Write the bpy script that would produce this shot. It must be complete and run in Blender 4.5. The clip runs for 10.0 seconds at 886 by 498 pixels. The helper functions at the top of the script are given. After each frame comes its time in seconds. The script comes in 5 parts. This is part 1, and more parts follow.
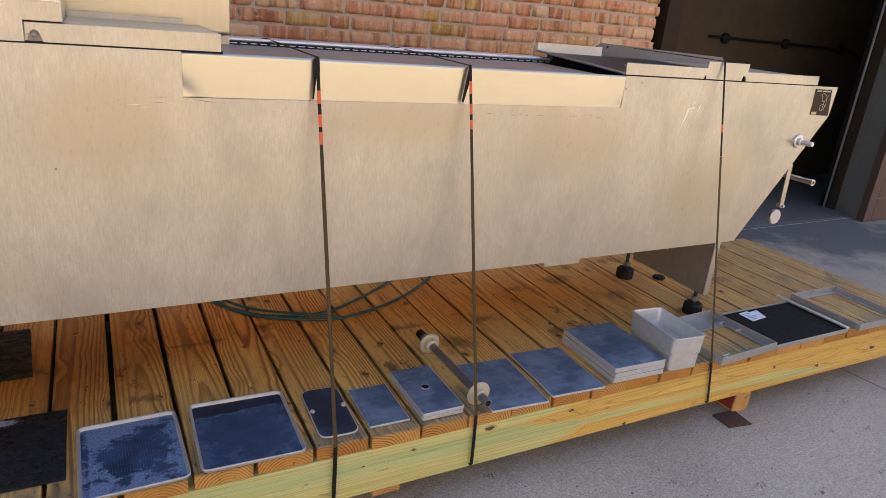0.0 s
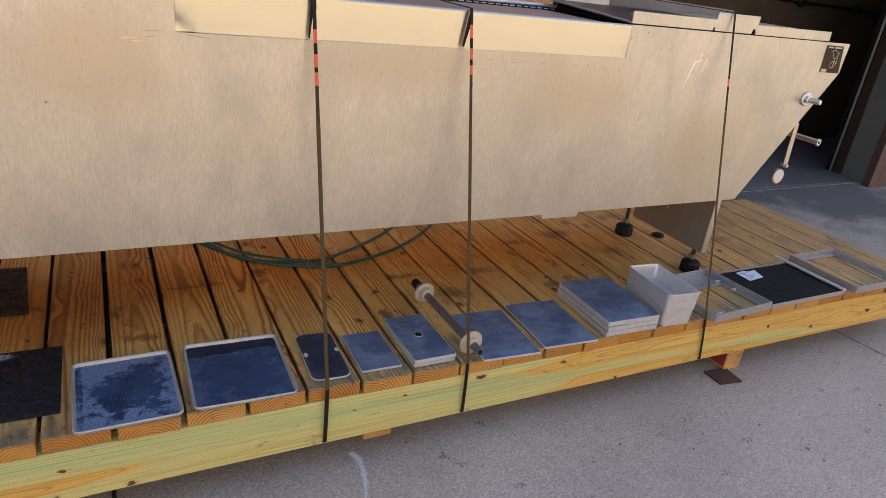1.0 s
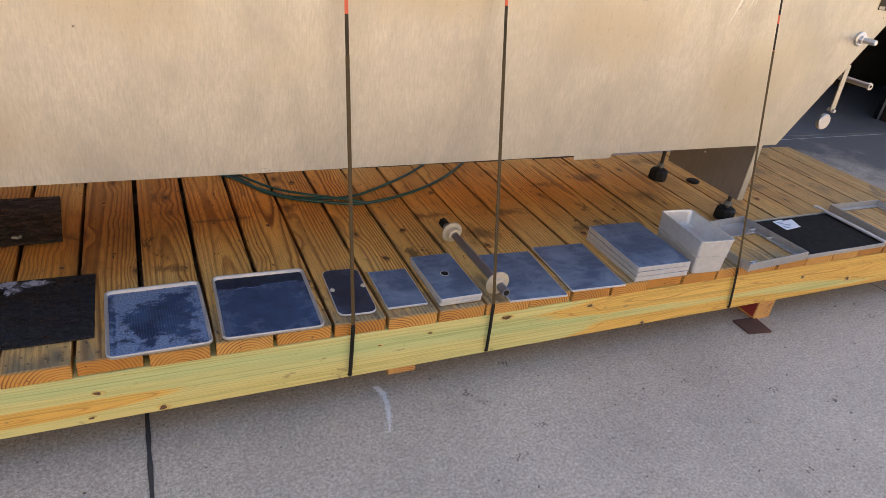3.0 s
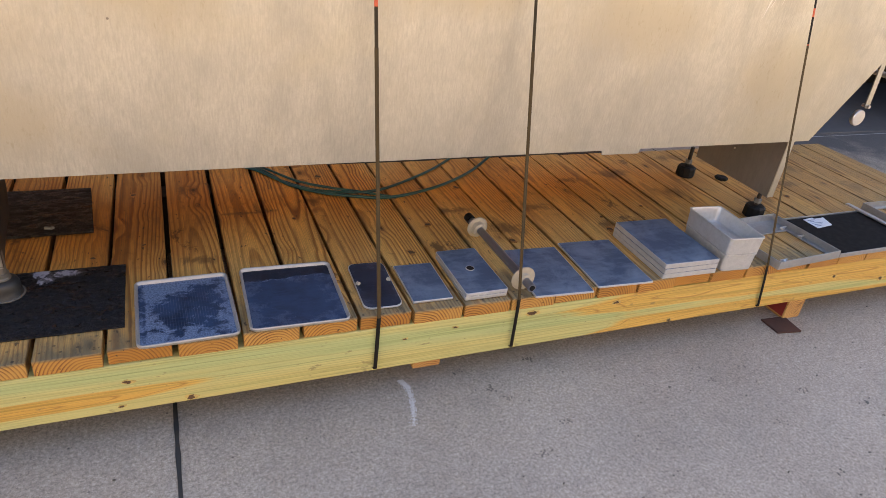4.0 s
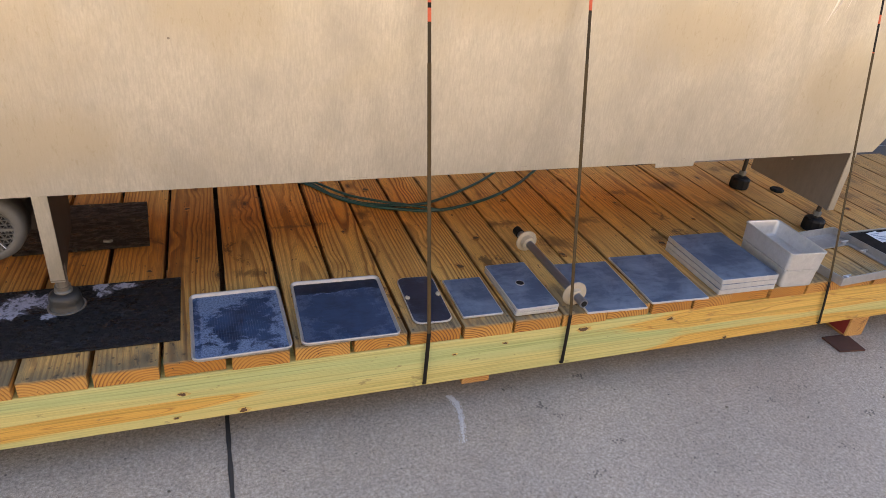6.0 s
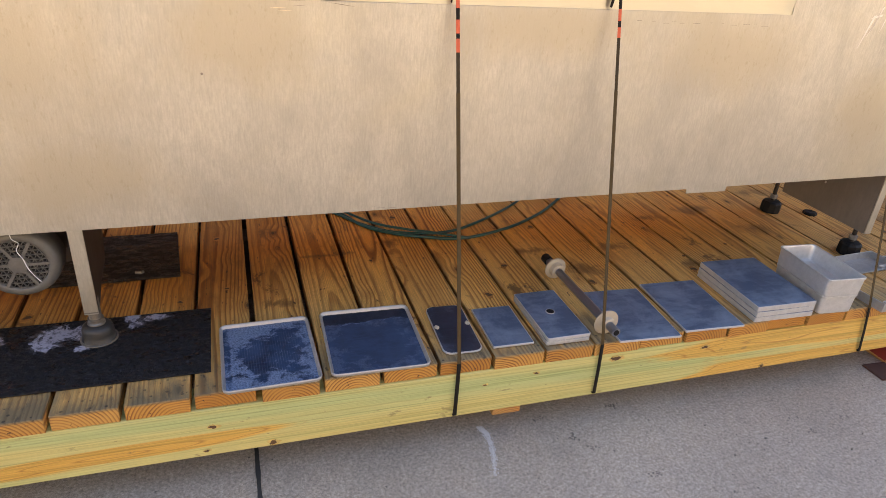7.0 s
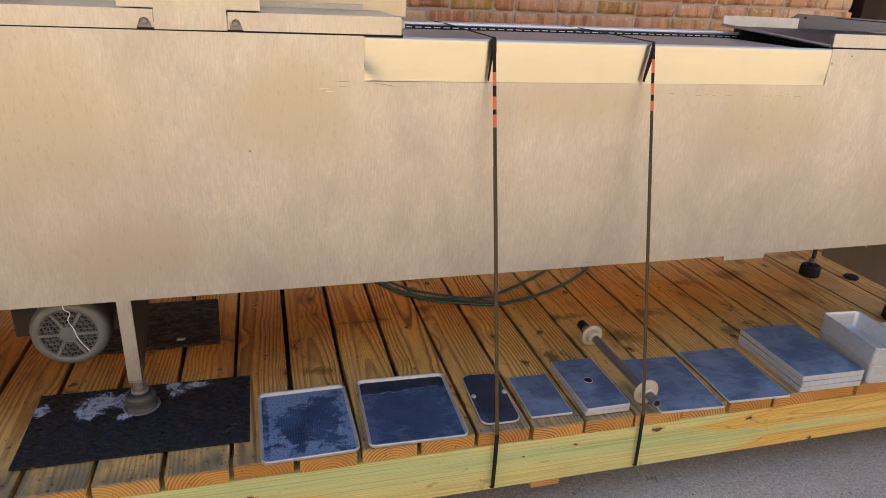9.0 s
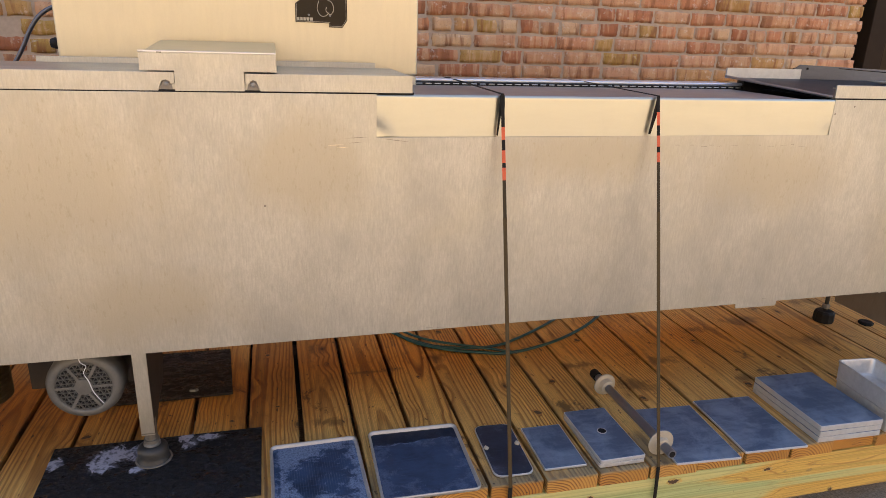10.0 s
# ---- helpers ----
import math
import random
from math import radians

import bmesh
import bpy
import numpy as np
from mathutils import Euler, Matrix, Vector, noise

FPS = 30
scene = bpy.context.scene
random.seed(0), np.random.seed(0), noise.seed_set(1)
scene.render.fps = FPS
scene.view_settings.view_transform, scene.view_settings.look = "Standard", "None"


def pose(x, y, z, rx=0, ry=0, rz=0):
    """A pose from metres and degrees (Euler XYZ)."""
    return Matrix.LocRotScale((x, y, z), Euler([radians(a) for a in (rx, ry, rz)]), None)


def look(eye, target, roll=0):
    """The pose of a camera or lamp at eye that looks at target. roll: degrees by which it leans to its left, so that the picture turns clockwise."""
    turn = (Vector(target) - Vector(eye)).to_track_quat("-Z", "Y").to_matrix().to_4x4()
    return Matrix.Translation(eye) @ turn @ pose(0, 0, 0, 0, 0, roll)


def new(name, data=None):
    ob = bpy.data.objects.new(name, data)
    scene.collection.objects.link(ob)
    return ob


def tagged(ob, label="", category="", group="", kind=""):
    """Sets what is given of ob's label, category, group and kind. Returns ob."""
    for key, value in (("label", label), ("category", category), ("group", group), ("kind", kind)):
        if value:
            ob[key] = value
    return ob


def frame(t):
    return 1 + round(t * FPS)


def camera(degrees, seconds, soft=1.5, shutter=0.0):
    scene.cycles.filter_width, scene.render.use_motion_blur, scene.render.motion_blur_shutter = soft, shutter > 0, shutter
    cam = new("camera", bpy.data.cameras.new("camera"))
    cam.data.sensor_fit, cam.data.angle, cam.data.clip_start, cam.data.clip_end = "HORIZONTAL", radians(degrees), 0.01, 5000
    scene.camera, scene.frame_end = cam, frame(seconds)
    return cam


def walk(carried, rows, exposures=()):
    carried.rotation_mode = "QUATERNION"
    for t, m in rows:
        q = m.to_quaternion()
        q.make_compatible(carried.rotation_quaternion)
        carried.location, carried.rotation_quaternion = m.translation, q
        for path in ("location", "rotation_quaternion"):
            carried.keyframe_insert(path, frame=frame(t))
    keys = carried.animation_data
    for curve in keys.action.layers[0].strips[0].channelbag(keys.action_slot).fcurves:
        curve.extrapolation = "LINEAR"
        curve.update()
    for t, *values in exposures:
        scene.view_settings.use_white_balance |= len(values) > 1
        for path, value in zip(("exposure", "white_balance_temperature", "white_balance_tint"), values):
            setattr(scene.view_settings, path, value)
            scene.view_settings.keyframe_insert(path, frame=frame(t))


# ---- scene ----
cam = camera(67.9, 10.0, 0.65)
PATH = [
    (0, (0.163, -1.318, 1.326), (1.074, 0.326, 0.642), 5.6),
    (0.5, (0.174, -1.324, 1.314), (1.086, 0.292, 0.569), 7.0),
    (1, (0.183, -1.328, 1.302), (1.075, 0.27, 0.498), 7.2),
    (1.5, (0.189, -1.33, 1.293), (1.072, 0.245, 0.433), 8.3),
    (2, (0.193, -1.334, 1.279), (1.053, 0.224, 0.366), 8.7),
    (2.5, (0.193, -1.326, 1.282), (1.022, 0.228, 0.335), 8.2),
    (4, (0.176, -1.311, 1.27), (0.921, 0.265, 0.289), 7.5),
    (4.5, (0.173, -1.307, 1.268), (0.879, 0.283, 0.28), 7.0),
    (5, (0.166, -1.298, 1.266), (0.836, 0.301, 0.27), 6.7),
    (6.5, (0.149, -1.273, 1.275), (0.762, 0.384, 0.337), 5.0),
    (7, (0.141, -1.261, 1.277), (0.72, 0.423, 0.368), 4.2),
    (7.5, (0.131, -1.257, 1.279), (0.701, 0.442, 0.391), 4.0),
    (8, (0.13, -1.261, 1.286), (0.682, 0.464, 0.437), 3.7),
    (8.5, (0.121, -1.262, 1.293), (0.654, 0.49, 0.489), 3.5),
    (9, (0.118, -1.259, 1.307), (0.625, 0.523, 0.554), 2.8),
    (9.5, (0.114, -1.263, 1.317), (0.606, 0.551, 0.633), 2.2),
    (10, (0.113, -1.269, 1.329), (0.596, 0.567, 0.7), 2.0),
]
walk(cam, [(t, look(eye, target, roll)) for t, eye, target, roll in PATH],
     exposures=((0.0, 1.63, 6950, 16), (1.2, 1.58, 7000, 16), (2.2, 1.73, 7150, 16), (4.0, 1.85, 7250, 16), (7.2, 1.86, 7300, 16), (8.5, 1.72, 7250, 16), (10.0, 1.66, 7200, 16)))

# ---- light ----
SUN_ELEV, SUN_TURN = 48.0, 12.0          # the sun stands behind the brick building
world = bpy.data.worlds.new("world")
scene.world = world
world.use_nodes = True
wn = world.node_tree.nodes
sky = wn.new("ShaderNodeTexSky")
sky.sky_type = "NISHITA"
sky.sun_disc = False
sky.sun_elevation = radians(SUN_ELEV)
sky.sun_rotation = radians(SUN_TURN)
wn["Background"].inputs["Strength"].default_value = 0.15
world.node_tree.links.new(sky.outputs[0], wn["Background"].inputs["Color"])
sun = new("sun", bpy.data.lights.new("sun", "SUN"))
sun.data.energy, sun.data.angle, sun.data.color = 2.7, radians(0.5), (1.0, 0.93, 0.82)
_e, _a = radians(SUN_ELEV), radians(SUN_TURN)
sun.matrix_world = look((20 * math.sin(_a) * math.cos(_e), 20 * math.cos(_a) * math.cos(_e), 20 * math.sin(_e)), (0, 0, 0))

# ---- materials ----


class Mat:
    """A small wrapper that strings shader nodes together."""

    def __init__(self, name, rough=0.6, metal=0.0):
        self.m = bpy.data.materials.new(name)
        self.m.use_nodes = True
        self.t = self.m.node_tree
        self.b = self.t.nodes["Principled BSDF"]
        self.b.inputs["Roughness"].default_value = rough
        self.b.inputs["Metallic"].default_value = metal

    def n(self, kind, **values):
        node = self.t.nodes.new("ShaderNode" + kind)
        for key, v in values.items():
            if key == "op":
                node.operation = v
            elif key == "mode":
                node.blend_type = v
            else:
                sock = node.inputs[int(key[1:])] if key[0] == "i" and key[1:].isdigit() else node.inputs[key]
                self.put(sock, v)
        return node

    def put(self, sock, v):
        if isinstance(v, bpy.types.NodeSocket):
            self.t.links.new(v, sock)
        elif isinstance(v, bpy.types.Node):
            self.t.links.new(v.outputs[0], sock)
        elif isinstance(v, tuple) and len(v) == 3 and sock.type == "RGBA":
            sock.default_value = (*v, 1)
        else:
            sock.default_value = v

    def math(self, op, a, b=0.0, c=0.0):
        return self.n("Math", op=op, i0=a, i1=b, i2=c).outputs[0]

    def coords(self):
        return self.n("TexCoord").outputs["Object"]

    def world(self):
        return self.n("NewGeometry").outputs["Position"]

    def rand(self):
        return self.n("ObjectInfo").outputs["Random"]

    def scaled(self, vec, s, shift=None):
        node = self.n("Mapping")
        self.put(node.inputs["Vector"], vec)
        node.inputs["Scale"].default_value = s
        if shift is not None:
            self.put(node.inputs["Location"], shift)
        return node.outputs[0]

    def noise(self, vec, scale, detail=4.0, rough=0.55, distort=0.0):
        node = self.n("TexNoise", Scale=scale, Detail=detail, Roughness=rough, Distortion=distort)
        self.put(node.inputs["Vector"], vec)
        return node.outputs[0]

    def ramp(self, fac, *stops):
        node = self.n("ValToRGB")
        self.put(node.inputs[0], fac)
        els = node.color_ramp.elements
        while len(els) < len(stops):
            els.new(0.5)
        for el, (at, col) in zip(els, stops):
            el.position = at
            el.color = (*col, 1) if isinstance(col, tuple) else (col, col, col, 1)
        return node.outputs[0]

    def mix(self, fac, a, b, mode="MIX"):
        node = self.n("MixRGB", mode=mode)
        for sock, v in zip(node.inputs, (fac, a, b)):
            self.put(sock, v)
        return node.outputs[0]

    def bump(self, height, strength=0.3, distance=0.002):
        node = self.n("Bump", Strength=strength, Distance=distance)
        self.put(node.inputs["Height"], height)
        self.put(self.b.inputs["Normal"], node.outputs[0])

    def done(self, color=None, rough=None):
        if color is not None:
            self.put(self.b.inputs["Base Color"], color)
        if rough is not None:
            self.put(self.b.inputs["Roughness"], rough)
        return self.m


# stains on the deck: x, y and the two half-widths
SPILLS = ((1.1994, 0.3899, 0.11, 0.063), (1.3779, 0.525, 0.12, 0.045), (1.0763, 0.5445, 0.12, 0.027), (1.8941, 0.7635, 0.12, 0.072), (2.0442, 0.5578, 0.10, 0.09), (0.3955, 0.6286, 0.14, 0.0162),
          (0.2216, 0.3669, 0.07, 0.0315), (0.2112, 0.825, 0.03, 0.054), (0.6172, 0.6902, 0.05, 0.045), (1.6474, 0.7206, 0.10, 0.036), (1.5913, 0.3605, 0.05, 0.054), (2.6729, 0.555, 0.12, 0.054), (2.3925, 0.4478, 0.10, 0.045), (2.5183, 0.8484, 0.22, 0.045), (2.8478, 0.7145, 0.12, 0.09), (2.3042, 0.893, 0.16, 0.054), (3.0173, 0.4914, 0.10, 0.09))
# Boards darkened here for the shade under the machine's left; same layout.
SHADED = ((-0.62, 0.72, 0.85, 0.62), (0.12, 0.72, 0.42, 0.42))
# Zones where the boards turn more orange, same layout.
TINTED = ((1.45, 0.70, 0.95, 0.34), (0.45, 0.76, 0.7, 0.36), (-0.35, 0.62, 0.75, 0.46))


def spot_reach(m, vec, spots):
    """How far inside the nearest of the spots a point lies, 1 at its middle and 0 at its rim or outside."""
    reach = 0.0
    for x, y, rx, ry in spots:
        v = m.scaled(vec, (1 / rx, 1 / ry, 0.0), (-x / rx, -y / ry, 0.0))
        reach = m.math("MAXIMUM", reach, m.math("SUBTRACT", 1.0, m.n("VectorMath", op="LENGTH", i0=v).outputs["Value"]))
    return reach


def wood(name, early, late, tint, weather=0.0, heart=None, wander=1.0, stains=0.8, fine=0.75, spills=()):
    """Sawn softwood. The board's own y runs along the grain; growth rings lie round a pith that wanders under the board."""
    m = Mat(name, 0.62)
    co, rnd = m.coords(), m.rand()
    sep = m.n("SeparateXYZ", i0=co)
    r100 = m.math("MULTIPLY", rnd, 97.0)
    along = m.math("ADD", sep.outputs[1], r100)
    wx = m.n("TexNoise", Scale=0.75, Detail=1.5, Roughness=0.45)
    m.put(wx.inputs["Vector"], m.n("CombineXYZ", i0=0.0, i1=along, i2=r100))
    wc = m.n("SeparateColor", i0=wx.outputs[1])
    local = m.noise(m.scaled(co, (11.0, 3.2, 11.0), m.n("CombineXYZ", i0=r100, i1=r100, i2=r100)), 1.0, 4.0, 0.6)
    px = m.math("ADD", sep.outputs[0], m.math("MULTIPLY", m.math("SUBTRACT", wc.outputs[0], 0.5), 0.10 * wander))
    px = m.math("ADD", px, m.math("MULTIPLY", m.math("SUBTRACT", m.math("FRACT", m.math("MULTIPLY", rnd, 13.7)), 0.5), 0.13))
    pz = m.math("ADD", sep.outputs[2], m.math("ADD", 0.030, m.math("MULTIPLY", wc.outputs[1], 0.075 * wander)))
    # knots, round which the rings bend
    vor = m.n("TexVoronoi", Scale=1.0)
    vor.feature = "F1"
    m.put(vor.inputs["Vector"], m.scaled(co, (8.5, 4.2, 8.5), m.n("CombineXYZ", i0=r100, i1=m.math("MULTIPLY", rnd, 31.0), i2=r100)))
    bend = m.ramp(vor.outputs[0], (0.0, 1.0), (0.32, 0.0))
    knot = m.ramp(vor.outputs[0], (0.03, 1.0), (0.055, 0.7), (0.062, 0.1), (0.078, 0.55), (0.095, 0.0))
    rad = m.math("SQRT", m.math("ADD", m.math("MULTIPLY", px, px), m.math("MULTIPLY", pz, pz)))
    rad = m.math("ADD", rad, m.math("ADD", m.math("MULTIPLY", local, 0.0065), m.math("MULTIPLY", bend, 0.010)))
    saw = m.math("FRACT", m.math("MULTIPLY", rad, 128.0))
    ring = m.ramp(saw, (0.0, 0.0), (0.42, 0.06), (0.74, 1.0), (0.90, 0.9), (1.0, 0.0))
    fibre = m.noise(m.scaled(co, (520.0, 7.0, 520.0), m.n("CombineXYZ", i0=r100, i1=0.0, i2=0.0)), 1.0, 3.0, 0.65)
    fade = m.noise(m.scaled(co, (7.0, 1.3, 7.0), m.n("CombineXYZ", i0=0.0, i1=r100, i2=0.0)), 1.0, 3.0)
    own = m.math("MULTIPLY", m.math("FRACT", m.math("MULTIPLY", rnd, 23.9)), 0.38)
    amount = m.math("MULTIPLY", ring, m.math("ADD", own, m.math("MULTIPLY", m.ramp(fade, (0.35, 0.3), (0.65, 1.0)), 0.7)))
    col = m.mix(amount, early, late)
    col = m.mix(m.ramp(fade, (0.35, 0.0), (0.7, 0.7)), col, tint, "MULTIPLY")
    tone = m.math("FRACT", m.math("MULTIPLY", rnd, 7.31))
    col = m.mix(0.55, col, m.ramp(tone, (0.0, (0.80, 0.68, 0.52)), (0.35, (1.0, 0.95, 0.85)), (0.7, (1.0, 0.87, 0.62)), (1.0, (1.0, 0.98, 0.92))), "MULTIPLY")
    col = m.mix(fine, col, m.ramp(fibre, (0.32, 0.38), (0.64, 1.08)), "MULTIPLY")
    if heart:
        band = m.noise(m.scaled(co, (24.0, 0.9, 24.0)), 1.0, 4.0, 0.55, 0.5)
        far = m.math("MULTIPLY", m.math("SUBTRACT", sep.outputs[1], 2.55), 0.07)
        col = m.mix(m.ramp(m.math("ADD", band, far), (0.45, 0.0), (0.56, 0.8)), col, m.mix(ring, heart, tuple(c * 0.62 for c in heart)))
    halo = m.ramp(vor.outputs[0], (0.07, 0.55), (0.20, 0.0))
    col = m.mix(halo, col, late)
    col = m.mix(m.math("MULTIPLY", knot, 0.9), col, (0.030, 0.014, 0.006))
    if stains:
        stain = m.noise(m.scaled(m.world(), (3.6, 3.0, 3.6)), 1.0, 9.0, 0.72, 0.6)
        col = m.mix(m.ramp(stain, (0.61, 0.0), (0.65, stains)), col, (0.085, 0.036, 0.012))
    if spills:
        ragged = m.noise(m.scaled(m.world(), (26.0, 15.0, 15.0)), 1.0, 9.0, 0.74, 0.5)
        broad = m.noise(m.scaled(m.world(), (5.0, 3.0, 3.0)), 1.0, 4.0, 0.55)
        tint_zone = spot_reach(m, m.world(), TINTED)
        tint_zone = m.ramp(m.math("ADD", m.math("MULTIPLY", tint_zone, 0.6), m.math("MULTIPLY", broad, 0.7)), (0.36, 0.0), (0.80, 0.9))
        col = m.mix(tint_zone, col, (1.0, 0.74, 0.42), "MULTIPLY")
        # Shade under the machine's left half painted into the boards.
        shade_mask = m.math("ADD", m.math("MULTIPLY", spot_reach(m, m.world(), SHADED), 0.7), m.math("MULTIPLY", broad, 0.6))
        col = m.mix(m.ramp(shade_mask, (0.34, 0.0), (0.74, 0.9)), col, (0.66, 0.56, 0.46), "MULTIPLY")
        side = m.math("ABSOLUTE", sep.outputs[0])
        soak = m.math("ADD", m.math("MULTIPLY", side, 9.0), m.math("MULTIPLY", m.noise(m.scaled(m.world(), (40.0, 7.0, 7.0)), 1.0, 6.0, 0.65), 0.30))
        col = m.mix(m.ramp(soak, (0.735, 0.0), (0.80, 0.75)), col, (0.085, 0.035, 0.012))
        drip = m.noise(m.scaled(m.world(), (34.0, 6.0, 6.0)), 1.0, 8.0, 0.72, 0.3)
        col = m.mix(m.math("MULTIPLY", m.ramp(drip, (0.54, 0.0), (0.66, 0.75)), tint_zone), col, (0.11, 0.040, 0.012))
        wet = spot_reach(m, m.world(), spills)
        wet = m.ramp(m.math("ADD", m.math("MULTIPLY", wet, 0.30), m.math("MULTIPLY", ragged, 1.0)), (0.57, 0.0), (0.75, 0.66))
        col = m.mix(wet, col, (0.105, 0.043, 0.014))
        ends = m.ramp(m.math("ADD", sep.outputs[1], 0.5), (0.5004, 0.95), (0.5015, 0.0))
        col = m.mix(ends, col, m.mix(m.math("MULTIPLY", ring, m.ramp(local, (0.35, 0.25), (0.65, 1.0))), m.ramp(tone, (0.0, (0.40, 0.165, 0.020)), (0.5, (0.54, 0.29, 0.070)), (1.0, (0.46, 0.195, 0.024))), (0.15, 0.045, 0.007)))
    if weather:
        pos = m.n("SeparateXYZ", i0=m.world())
        grey = m.noise(m.scaled(m.world(), (17.0, 6.0, 6.0)), 1.0, 6.0, 0.66)
        front = m.math("ADD", m.math("MULTIPLY", pos.outputs[1], -4.0), m.math("MULTIPLY", grey, 1.7))
        right = m.math("MULTIPLY", m.math("SUBTRACT", pos.outputs[0], 2.0), 0.45)
        worn = m.ramp(m.math("MAXIMUM", front, m.math("MULTIPLY", m.math("ADD", right, grey), 0.5)), (0.2, 0.0), (0.8, weather))
        worn = m.math("MULTIPLY", worn, m.ramp(m.math("ADD", sep.outputs[2], 1.0), (0.993, 0.0), (0.9975, 1.0)))
        pale = m.ramp(m.math("ADD", m.math("MULTIPLY", pos.outputs[0], 0.25), m.math("MULTIPLY", grey, 0.2)), (0.12, 0.0), (0.36, 0.55), (0.75, 1.0))
        bleached = m.mix(pale, (0.175, 0.135, 0.075), (0.36, 0.26, 0.13))
        col = m.mix(worn, col, m.mix(m.math("MULTIPLY", ring, 0.6), bleached, (0.085, 0.060, 0.033)))
        pit = m.noise(m.scaled(m.world(), (85.0, 32.0, 85.0)), 1.0, 3.0, 0.55)
        col = m.mix(m.ramp(pit, (0.665, 0.0), (0.71, 0.85)), col, (0.055, 0.026, 0.012))
        spots = m.n("TexVoronoi", Scale=46.0)
        m.put(spots.inputs["Vector"], m.world())
        sp = m.math("MULTIPLY", m.ramp(spots.outputs[0], (0.13, 1.0), (0.19, 0.0)), m.math("MULTIPLY", worn, 0.9))
        col = m.mix(sp, col, (0.03, 0.022, 0.015))
        dirt = m.noise(m.scaled(m.world(), (60.0, 14.0, 14.0)), 1.0, 5.0, 0.7)
        col = m.mix(m.math("MULTIPLY", m.ramp(dirt, (0.55, 0.0), (0.66, 0.75)), worn), col, (0.06, 0.045, 0.03))
    m.bump(m.math("ADD", m.math("MULTIPLY", ring, 0.5), fibre), 0.45, 0.0012)
    return m.done(col, m.ramp(fibre, (0.2, 0.48), (0.8, 0.75)))


def treated_beam():
    """Pale green-tinted treated timber: straight fine grain, amber heartwood tongues with darker contour lines. Its own y runs along the grain."""
    m = Mat("treated_wood", 0.62)
    co = m.coords()
    sep = m.n("SeparateXYZ", i0=co)
    line = m.noise(m.scaled(co, (60.0, 1.1, 260.0)), 1.0, 4.0, 0.6, 0.25)
    fibre = m.noise(m.scaled(co, (300.0, 14.0, 900.0)), 1.0, 3.0, 0.6)
    field = m.noise(m.scaled(co, (6.0, 0.75, 15.0), (0.4, 0.35, 0.2)), 1.0, 2.0, 0.4, 0.15)
    trend = m.math("MULTIPLY", m.ramp(m.math("MULTIPLY", sep.outputs[1], 0.2), (0.455, 0.0), (0.56, 1.0)), 0.26)
    dy = m.math("DIVIDE", m.math("SUBTRACT", sep.outputs[1], 1.42), 0.46)
    dz = m.math("DIVIDE", m.math("ADD", sep.outputs[2], m.math("SUBTRACT", 0.082, m.math("MULTIPLY", dy, 0.006))), 0.026)
    tongue = m.math("SUBTRACT", 1.0, m.math("ADD", m.math("MULTIPLY", dy, dy), m.math("MULTIPLY", dz, dz)))
    field = m.math("ADD", m.math("MULTIPLY", field, 0.8), m.math("ADD", trend, m.math("MULTIPLY", m.math("MAXIMUM", tongue, -0.5), 0.16)))
    field = m.math("ADD", field, 0.075)
    green = m.noise(m.scaled(co, (5.0, 0.8, 22.0)), 1.0, 3.0, 0.5)
    sap = m.ramp(green, (0.35, (0.47, 0.51, 0.22)), (0.52, (0.57, 0.525, 0.21)), (0.70, (0.64, 0.53, 0.195)))
    amber = m.ramp(green, (0.35, (0.72, 0.45, 0.11)), (0.65, (0.66, 0.36, 0.065)))
    col = m.mix(m.ramp(field, (0.525, 0.0), (0.555, 0.95)), sap, amber)
    col = m.mix(0.75, col, m.ramp(line, (0.36, (0.55, 0.62, 0.50)), (0.56, (1.0, 1.0, 1.0))), "MULTIPLY")
    rib = m.math("FRACT", m.math("MULTIPLY", field, 21.0))
    rib = m.math("MULTIPLY", m.ramp(rib, (0.0, 0.0), (0.80, 0.0), (0.92, 1.0), (1.0, 0.0)), m.ramp(field, (0.50, 0.0), (0.56, 0.75)))
    col = m.mix(rib, col, (0.36, 0.17, 0.04))
    col = m.mix(0.35, col, m.ramp(fibre, (0.35, 0.55), (0.62, 1.05)), "MULTIPLY")
    spot = m.noise(m.scaled(co, (14.0, 14.0, 30.0)), 1.0, 5.0, 0.6)
    col = m.mix(m.ramp(spot, (0.66, 0.0), (0.70, 0.6)), col, (0.20, 0.15, 0.07))
    speck = m.noise(m.scaled(co, (90.0, 45.0, 160.0)), 1.0, 3.0, 0.5)
    col = m.mix(m.ramp(speck, (0.70, 0.0), (0.76, 0.7)), col, (0.12, 0.08, 0.04))
    m.bump(m.math("ADD", line, fibre), 0.4, 0.001)
    return m.done(col, m.ramp(fibre, (0.2, 0.5), (0.8, 0.72)))


